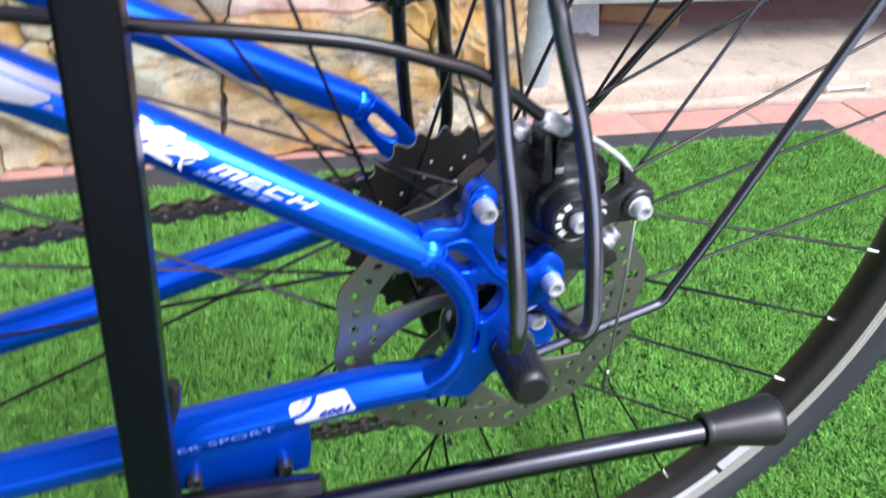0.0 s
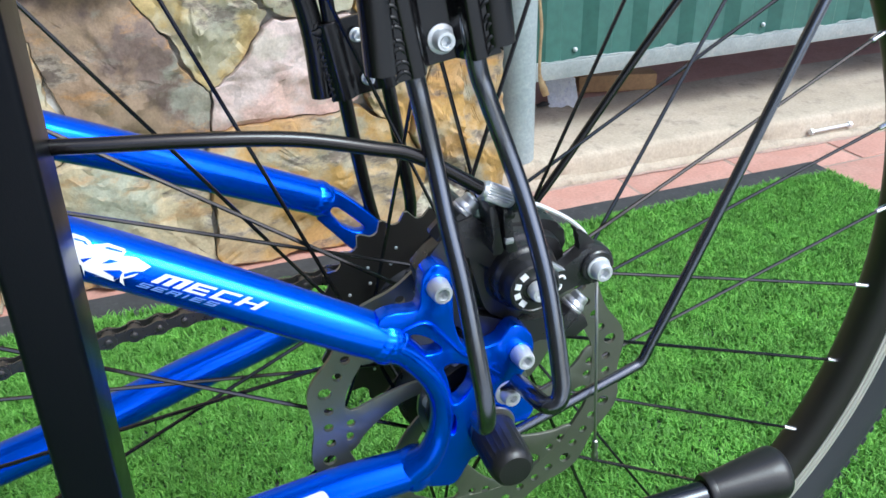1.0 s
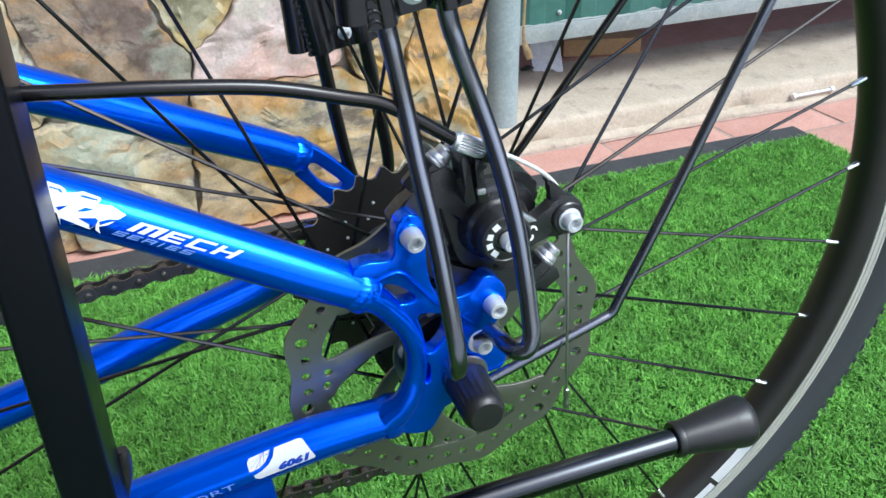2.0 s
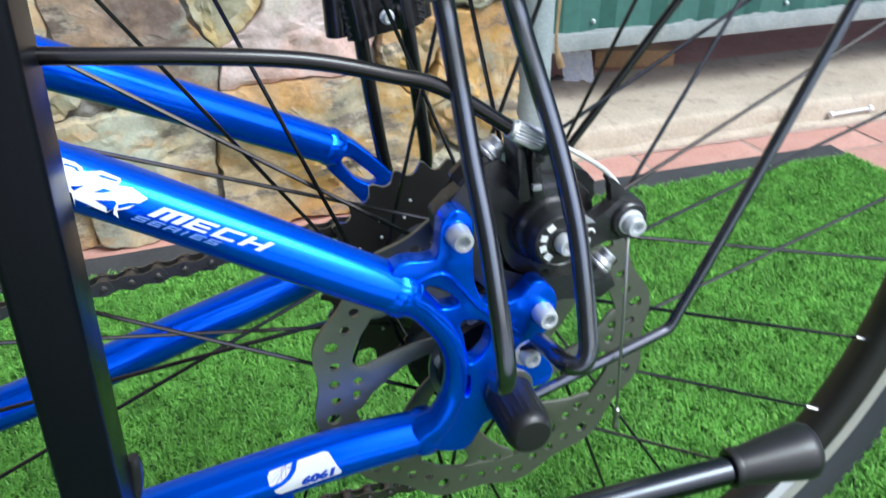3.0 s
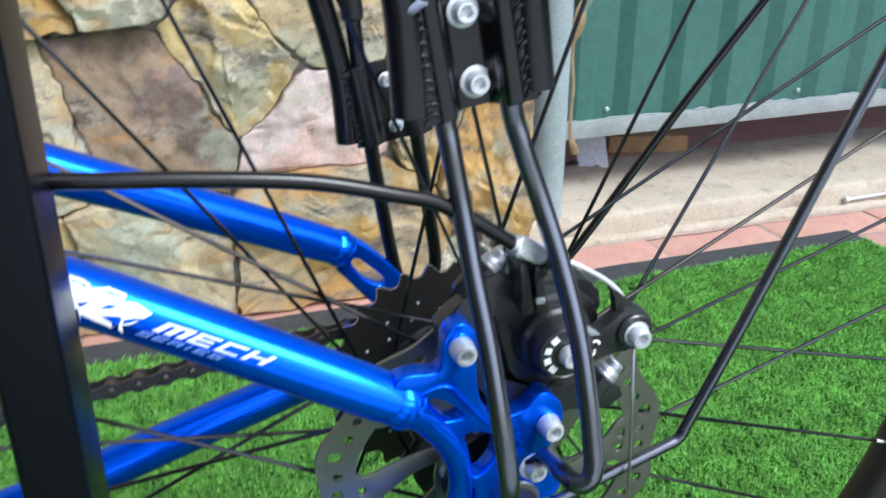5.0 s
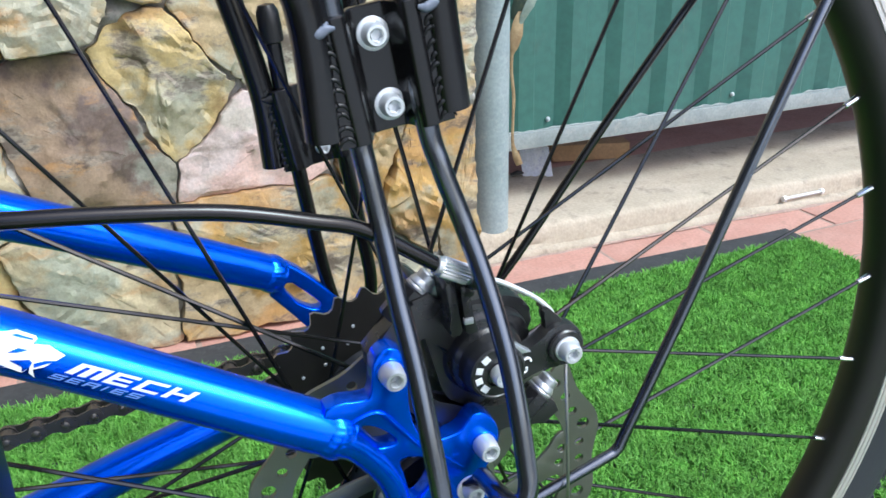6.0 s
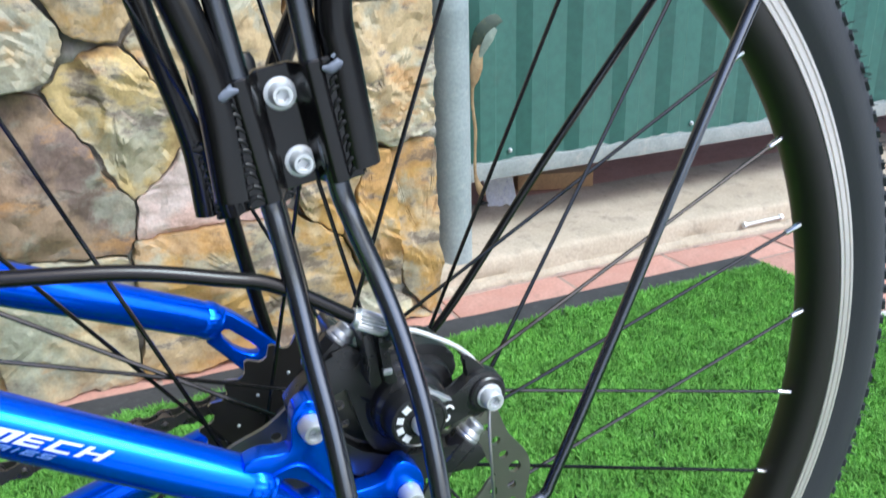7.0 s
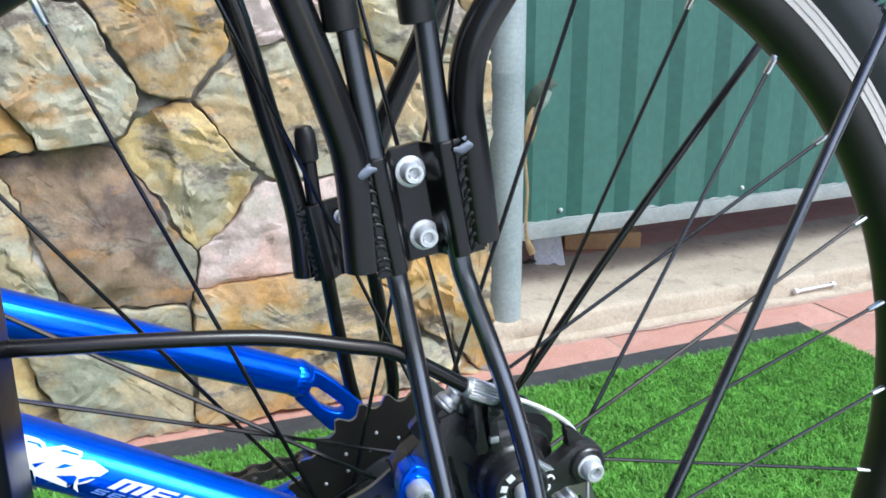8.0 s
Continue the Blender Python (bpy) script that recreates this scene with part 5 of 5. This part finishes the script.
plate(bm, [(-0.0290, 0.425), (-0.0300, 0.433), (-0.0250, 0.4385), (-0.0165, 0.4450), (-0.0125, 0.4500), (-0.0060, 0.4520), (-0.0010, 0.4480), (0.0020, 0.4400), (0.0060, 0.430), (0.0000, 0.426), (-0.0080, 0.436), (-0.0140, 0.434), (-0.0165, 0.424), (-0.0120, 0.412), (-0.0040, 0.405), (0.0060, 0.4005), (0.0180, 0.3975), (0.0320, 0.3975), (0.0400, 0.3990), (0.0455, 0.3945), (0.0475, 0.3895), (0.0410, 0.3845), (0.0330, 0.3875), (0.0240, 0.3890), (0.0150, 0.3840), (0.0080, 0.3845), (-0.0060, 0.3950), (-0.0200, 0.410)], -0.0690, -0.0600, 0.0014)
RADIAL = Vector((0.707, 0, 0.707))
MOUNTS = (Vector((-0.0065, -0.0625, 0.4530)), Vector((0.0420, -0.0645, 0.4000)))
for c in MOUNTS:
    lathe(bm, [(0, -0.0170), (0.0055, -0.0170), (0.0060, -0.0160), (0.0060, -0.0030), (0.0056, -0.0024), (0, -0.0024)], c, RADIAL, 8, False, 0.39)
part("adapter_bracket", bm, M_MATT, caliper, "black adapter bracket behind the frame ears", 30)
bm = bmesh.new()
for cheek in ([(-0.0036, 0.4600), (-0.0008, 0.4592), (0.0006, 0.4520), (0.0020, 0.4440), (0.0030, 0.4385), (-0.0024, 0.4385), (-0.0012, 0.4440), (-0.0022, 0.4520)], [(0.0018, 0.4585), (0.0050, 0.4572), (0.0060, 0.4510), (0.0070, 0.4440), (0.0096, 0.4385), (0.0036, 0.4385), (0.0036, 0.4440), (0.0028, 0.4510)]):
    plate(bm, rounded(cheek, 1), -0.0790, -0.0650, 0.0006)  # two cheeks with a web behind
plate(bm, [(-0.0016, 0.4575), (0.0040, 0.4555), (0.0060, 0.4385), (0.0000, 0.4385)], -0.0730, -0.0655, 0.0004)
lathe(bm, [(0.0026, 0.0128), (0.0040, 0.0128), (0.0044, 0.0134), (0.0044, 0.0160), (0.0040, 0.0166), (0.0026, 0.0166)], (-0.0056, -0.0785, 0.4668), ax, 24, True)
plate(bm, rounded([(0.0020, 0.4590), (0.0072, 0.4560), (0.0066, 0.4530), (0.0020, 0.4545)], 1), -0.0800, -0.0740, 0.0005)
cable_stop = part("cable_stop", bm, M_MATT, caliper, "black two-cheeked cable stop", 40)
bm = bmesh.new()
box(bm, (0.0030, -0.0800, 0.4428), (0.0066, -0.0775, 0.4452), 0.0006)
part("stop_pin", bm, M_KNURL, cable_stop, "small bare pin at the foot of the stop")
for c in MOUNTS:
    bm = bmesh.new()
    lathe(bm, [(0, -0.0024), (0.0052, -0.0024), (0.0053, -0.0017), (0.0049, -0.0010), (0.0051, -0.0006), (0.0050, 0.0002), (0.0040, 0.0016), (0.0039, 0.0042), (0.0033, 0.0048), (0.0020, 0.0048), (0.0019, 0.003), (0, 0.003)], c, RADIAL, 24)
    part("mount_bolt", bm, M_KNURL, caliper, "dull silver mount bolt with a coned washer", 30)

# chain: rollers and side plates
def chain_run(name, a, b, y):
    a, b = Vector((a[0], y, a[1])), Vector((b[0], y, b[1]))
    d = (b - a).normalized()
    count = int((b - a).length / 0.0127)
    bm = bmesh.new()
    for k in range(count + 1):
        lathe(bm, [(0, -0.0052), (0.0014, -0.0052), (0.0019, -0.0048), (0.0019, -0.0020), (0.0037, -0.0018), (0.0037, 0.0018), (0.0019, 0.0020), (0.0019, 0.0048), (0.0014, 0.0052), (0, 0.0052)], a + d * (0.0127 * k), (0, 1, 0), 12)
    run = tagged(part(name, bm, M_CHAIN, bike, "oily brown-black bicycle chain"), kind="stuff")
    meshes = []
    for off in (0.0036, 0.0026):
        bm = bmesh.new()
        out = []
        for i in range(9):  # round end, waist, round end, waist
            q = radians(-120 + 30 * i)
            out.append((0.00635 + 0.0043 * math.cos(q), 0.0043 * math.sin(q)))
        out.append((0.0, 0.0027))
        for i in range(9):
            q = radians(60 + 30 * i)
            out.append((-0.00635 + 0.0043 * math.cos(q), 0.0043 * math.sin(q)))
        out.append((0.0, -0.0027))
        for yy in (-off, off):
            plate(bm, out, yy - 0.0005, yy + 0.0005)
        me = mesh_of(bm, "link", 30)
        me.materials.append(M_CHAIN)
        meshes.append(me)
    turn = math.degrees(math.atan2(d.z, d.x))
    for k in range(count):
        ob = new("link", meshes[k % 2])
        ob.parent = run
        ob.matrix_basis = Matrix.Translation(a + d * (0.0127 * (k + 0.5))) @ pose(0, 0, 0, 0, -turn, 0)


chain_run("chain", (-0.4, 0.3305), (-0.004, 0.3775), 0.046)
chain_run("chain", (-0.42, 0.172), (0.0, 0.187), 0.045)

# kickstand folded back
bm = bmesh.new()
sweep(bm, [(-0.105, -0.086, 0.2765), (-0.03, -0.0905, 0.2870), (0.045, -0.095, 0.2955), (0.108, -0.0985, 0.3010)], 0.0064, 18, 6)
kick = part("kickstand", bm, M_KICK, bike, "black tubular kickstand folded back")
bm = bmesh.new()
dirk = Vector((0.067, -0.0035, 0.0045))
lathe(bm, [(0.0062, -0.0005), (0.0085, -0.0005), (0.0091, 0.0005), (0.0091, 0.003), (0.0083, 0.0034), (0.0090, 0.008), (0.0108, 0.020), (0.0123, 0.030), (0.0131, 0.0355), (0.0130, 0.0380), (0.0116, 0.0402), (0.0080, 0.0410), (0, 0.0412)], (0.0995, -0.0976, 0.3005), dirk, 32)
part("foot", bm, M_RUBBER, kick, "flared black rubber kickstand foot", 50)
bm = bmesh.new()
plate(bm, [(-0.152, 0.304), (-0.120, 0.312), (-0.091, 0.318), (-0.089, 0.296), (-0.0905, 0.282), (-0.120, 0.277), (-0.152, 0.281)], -0.0665, -0.0605, 0.0012)
bracket = part("kickstand_plate", bm, M_BLUE, bike, "blue kickstand mounting plate below the chain stay")
for p in ((-0.1425, -0.0665, 0.2885), (-0.102, -0.0665, 0.2885)):
    socket_bolt(bracket, p, (0, -1, 0), 0.0036, 0.005, "bolt", 0.0, M_MATT, "dark socket bolt")
bm = bmesh.new()
sweep(bm, [(-0.152, -0.0735, 0.273), (-0.125, -0.075, 0.274), (-0.100, -0.078, 0.276), (-0.085, -0.080, 0.279)], [0.011, 0.0140, 0.0145, 0.0125], 16, 5, 0.6, (0, 0, 1))
part("kickstand_pivot", bm, M_HOUSING, bracket, "black cast kickstand pivot", 60)
bm = bmesh.new()
sweep(bm, [(-0.1200, -0.0832, 0.2782), (-0.1120, -0.0848, 0.2800), (-0.1040, -0.0862, 0.2808), (-0.0995, -0.0868, 0.2790), (-0.0990, -0.0872, 0.2740), (-0.1000, -0.0870, 0.2680)], [0.0004, 0.0010, 0.0014, 0.0016, 0.0016, 0.0012], 8, 5, 0.4, (0, 0, 1))
sweep(bm, [(-0.0965, -0.0872, 0.2690), (-0.0965, -0.0872, 0.2745), (-0.0945, -0.0870, 0.2790), (-0.0895, -0.0866, 0.2825)], [0.0008, 0.0009, 0.0008, 0.0005], 8, 5, 0.4, (0, 0, 1))
part("pivot_emblem", bm, M_LABEL, bracket, "pale raised emblem")

# white sticker on the rim wall near the valve side
bm = bmesh.new()
for a0, a1, r0, r1 in ((-43.5, -36.0, 0.2855, 0.2938), (-52.0, -44.2, 0.2885, 0.2938)):
    rows = []
    for r in (r0, r1):
        y = -0.0098 - (r - 0.2805) * 0.215
        rows.append([bm.verts.new(HUB + Vector((r * math.cos(radians(q)), y - 0.0007, r * math.sin(radians(q))))) for q in np.linspace(a0, a1, 10)])
    for k in range(9):
        bm.faces.new((rows[0][k], rows[0][k + 1], rows[1][k + 1], rows[1][k]))
bmesh.ops.solidify(bm, geom=bm.faces[:], thickness=0.0002)
part("rim_sticker", bm, M_WHITE, rim, "white sticker on the rim wall")

# ---- display stand that holds the bicycle by its stays ----
stand = thing("bicycle_stand", "black square steel display stand beside the bicycle stays", "bicycle stand")
bm = bmesh.new()
box(bm, (-0.00895, -0.015, -0.446), (0.00895, 0.015, 0.60), 0.0024, Matrix.Translation((-0.1538, -0.089, 0.45)) @ pose(0, 0, 0, 0, 1.23, 0), 3)
part("post", bm, M_POST, stand, "upright black square tube")
bm = bmesh.new()
box(bm, (-0.30, -0.20, 0.0), (-0.02, -0.02, 0.004), 0.001)
part("base_plate", bm, M_POST, stand, "flat black base plate")
bm = bmesh.new()
sweep(bm, [(-0.1500, -0.075, 0.332), (-0.1468, -0.075, 0.343), (-0.1455, -0.075, 0.352), (-0.1456, -0.075, 0.3555)], [0.0030, 0.0030, 0.0028, 0.0022], 12, 5, 1.0, (1, 0, 0))
part("hook", bm, M_RUBBER, stand, "rubber-coated hook")


# ---- lettering on the stays ----
def letters(text, size, shear=0.0, bold=0.0):
    cu = bpy.data.curves.new("letters", "FONT")
    cu.body, cu.size, cu.shear, cu.offset, cu.resolution_u = text, size, shear, bold, 3
    ob = new("letters", cu)
    bpy.context.view_layer.update()
    me = bpy.data.meshes.new_from_object(ob.evaluated_get(bpy.context.evaluated_depsgraph_get()))
    bpy.data.objects.remove(ob)
    bm = bmesh.new()
    bm.from_mesh(me)
    bpy.data.meshes.remove(me)
    for _ in range(3):
        bmesh.ops.triangulate(bm, faces=bm.faces[:])
        bmesh.ops.subdivide_edges(bm, edges=[e for e in bm.edges if e.calc_length() > size * 0.22], cuts=1)
    bmesh.ops.triangulate(bm, faces=bm.faces[:])
    return bm


def wide(bm, width):
    """Stretches lettering to a width."""
    lo, hi = min(v.co.x for v in bm.verts), max(v.co.x for v in bm.verts)
    for v in bm.verts:
        v.co.x = (v.co.x - lo) / (hi - lo) * width
    return bm


def wrap(bm, a, b, r0, r1, at, around, stretch=1.0, lift=0.00022):
    """Lays a flat drawing on a tube from a to b: x runs along the tube from the distance at, y goes round it from the angle around."""
    a, b = Vector(a), Vector(b)
    d = (b - a).normalized()
    side = Vector((0, -1, 0))
    side = (side - d * side.dot(d)).normalized()
    up = d.cross(side)
    if up.z < 0:
        up = -up
    whole = (b - a).length
    for v in bm.verts:
        s = at + v.co.x * stretch
        r = r0 + (r1 - r0) * s / whole + lift
        q = around + v.co.y / r
        v.co = a + d * s + r * (math.cos(q) * side + math.sin(q) * up)
    return bm


def drawn(outlines):
    bm = bmesh.new()
    for o in outlines:
        bm.faces.new([bm.verts.new((x, y, 0)) for x, y in o])
    for _ in range(5):
        bmesh.ops.triangulate(bm, faces=bm.faces[:])
        bmesh.ops.subdivide_edges(bm, edges=[e for e in bm.edges if e.calc_length() > 0.0022], cuts=1)
    bmesh.ops.triangulate(bm, faces=bm.faces[:])
    return bm


# seat stay line, forward to back
A, B = (-0.186, -0.051, 0.4755), (-0.058, -0.070, 0.413)
RA, RB = 0.0107, 0.0097


def wide_word(word, w, h, gap, lean, stroke):
    """Squared, extended capitals built from bars, leaning to the right."""
    bars = {"M": [(0, 0, 0.2, 1), (0.4, 0, 0.6, 1), (0.8, 0, 1, 1), (0, 0.78, 1, 1)], "E": [(0, 0, 0.2, 1), (0, 0, 1, 0.22), (0.2, 0.40, 0.9, 0.60), (0, 0.78, 1, 1)],
            "C": [(0, 0, 0.2, 1), (0, 0, 1, 0.22), (0, 0.78, 1, 1)], "H": [(0, 0, 0.2, 1), (0.8, 0, 1, 1), (0, 0.40, 1, 0.60)], "S": [(0, 0, 1, 0.22), (0, 0.40, 1, 0.60), (0, 0.78, 1, 1), (0, 0.5, 0.2, 0.9), (0.8, 0.1, 1, 0.5)],
            "R": [(0, 0, 0.2, 1), (0, 0.78, 1, 1), (0.8, 0, 1, 1), (0, 0.38, 1, 0.58)], "I": [(0.3, 0, 0.6, 1)]}
    out, x = [], 0.0
    for c in word:
        wc = w * (1.25 if c == "M" else 0.55 if c == "I" else 1.0)
        for x0, y0, x1, y1 in bars[c]:
            x1 = x0 + (x1 - x0) * (stroke if x1 - x0 < 0.5 and y1 - y0 > 0.5 else 1.0)
            out.append([(x + p * wc + lean * q * h, q * h) for p, q in ((x0, y0), (x1, y0), (x1, y1), (x0, y1))])
        x += wc + gap
    return out


part("lettering", wrap(drawn(wide_word("MECH", 0.0074, 0.0041, 0.0017, 1.0, 1.25)), A, B, RA, RB, 0.0688, 0.20), M_PALE, near_seat_stay, "white slanted word on the stay", 0)
part("lettering", wrap(drawn(wide_word("SERIES", 0.0038, 0.0020, 0.0012, 1.0, 1.0)), A, B, RA, RB, 0.0645, -0.08), M_SILVER, near_seat_stay, "silver slanted word on the stay", 0)
def in_mm(outlines):
    return drawn([[(x * 0.001, y * 0.001) for x, y in o] for o in outlines])


star = [[(36, 11.5), (44.1, 11.3), (46.4, 10.3), (47.2, 9.1), (49.7, 10.2), (51.9, 11.5), (57.7, 11.0), (58.2, 10.0), (57.7, 8.2), (62, 9.0), (67.4, 7.2), (65.8, 5.3), (62.7, 2.1), (60, 0.6), (61.2, -2.0), (59.3, -0.9), (59.0, 0.9), (57.4, -1.3), (52.9, -0.8), (48.2, -2.6), (47, -0.2), (46, 1.5), (36, 0)]]
inset = [[(41.7, 9.9), (45, 9.9), (46.3, 8.6), (45.2, 8.7), (44.4, 9.3), (41, 9.3)], [(51, 9.3), (52.3, 10.1), (57.2, 10.0), (57.2, 9.4), (53, 9.2)], [(45.2, 3.4), (49, 5.2), (46.5, 2.5)], [(51.8, 3.8), (54.2, 6.0), (57.1, 6.1), (54.5, 4.6)], [(47.5, 0), (52.7, -0.6), (48.3, -2.7)], [(53, 1.7), (58.3, 3.4), (59.3, 2.8), (58.9, 0.8), (57.3, -0.9), (56.9, 0.6)], [(59.7, 2.5), (62.5, 4.2), (67.6, 5.6), (63, 3.3), (60.2, 1.3)]]
part("star_emblem", wrap(in_mm(star), A, B, RA, RB, 0.0, 0.0), M_WHITE, near_seat_stay, "white angular star emblem", 0)
part("star_inset", wrap(in_mm(inset), A, B, RA, RB, 0.0, 0.0, 1.0, 0.0004), M_BLUE, near_seat_stay, "blue insets of the star emblem", 0)
part("side_band", wrap(in_mm([[(-100, 10.3), (18, 10.4), (18.6, 6.6), (-100, 6.6)]]), A, B, RA, RB, 0.0, 0.0), M_WHITE, near_seat_stay, "white side band", 0)
part("side_band", wrap(in_mm([[(-100, 5.7), (14.5, 5.7), (15.5, 4.2), (11.2, 0.1), (1.3, -2.8), (-100, -4.5)], [(13.9, 1.0), (16.2, 2.9), (17.5, 1.2)]]), A, B, RA, RB, 0.0, 0.0), M_LABEL, near_seat_stay, "silver pointed side band", 0)

# chain stay
A, B = (-0.127, -0.0595, 0.3135), (-0.070, -0.065, 0.3275)
RA, RB = 0.0107, 0.0103
lab = [[(0.0012, -0.0046), (0.0010, -0.0030), (0.0050, -0.0021), (0.0088, -0.0003), (0.0116, 0.0022), (0.0133, 0.0058), (0.0240, 0.0060), (0.0256, 0.0055), (0.0264, 0.0042), (0.0287, -0.0044), (0.0280, -0.0054), (0.0028, -0.0060)]]
fan = [[(0.0, -0.0008), (0.0002, 0.0034), (0.0015, 0.0051), (0.0112, 0.0057), (0.0099, 0.0033), (0.0076, 0.0011), (0.0045, -0.0004)]]
rays = [[(x, y), (x + 0.0002, y + 0.0001), (0.0108 - 0.004 * k + 0.0002, 0.0056), (0.0108 - 0.004 * k, 0.0056)] for k, (x, y) in enumerate(((0.0092, 0.0026), (0.0048, -0.0003)))]
rays += [[(x, y), (x + 0.00022, y), (0.0086, 0.0056), (0.0084, 0.0056)] for x, y in ((0.0070, 0.0008), (0.0026, -0.0005), (0.0004, 0.0004), (0.0003, 0.0026))]
part("alloy_label", wrap(drawn(lab), A, B, RA, RB, 0.0305, 0.42, 1.0, 0.00015), M_LABEL, near_chain_stay, "silver-white alloy label", 0)
part("alloy_label", wrap(drawn(fan), A, B, RA, RB, 0.0305, 0.42, 1.0, 0.00015), M_LABEL, near_chain_stay, "silver-white fan of the alloy label", 0)
part("label_rays", wrap(drawn(rays), A, B, RA, RB, 0.0305, 0.42, 1.0, 0.0003), M_DARKBLUE, near_chain_stay, "thin dark rays on the label", 0)
part("lettering", wrap(wide(letters("6061", 0.0044, 0.35, 0.00030), 0.0150), A, B, RA, RB, 0.0425, -0.02, 1.0, 0.0003), M_DARKBLUE, near_chain_stay, "dark blue number on the label", 0)
part("lettering", wrap(letters("ER SPORT", 0.0044, 0.0, 0.0), A, B, RA, RB, -0.0215, -0.16, 2.3), M_SILVER, near_chain_stay, "pale thin lettering on the chain stay", 0)
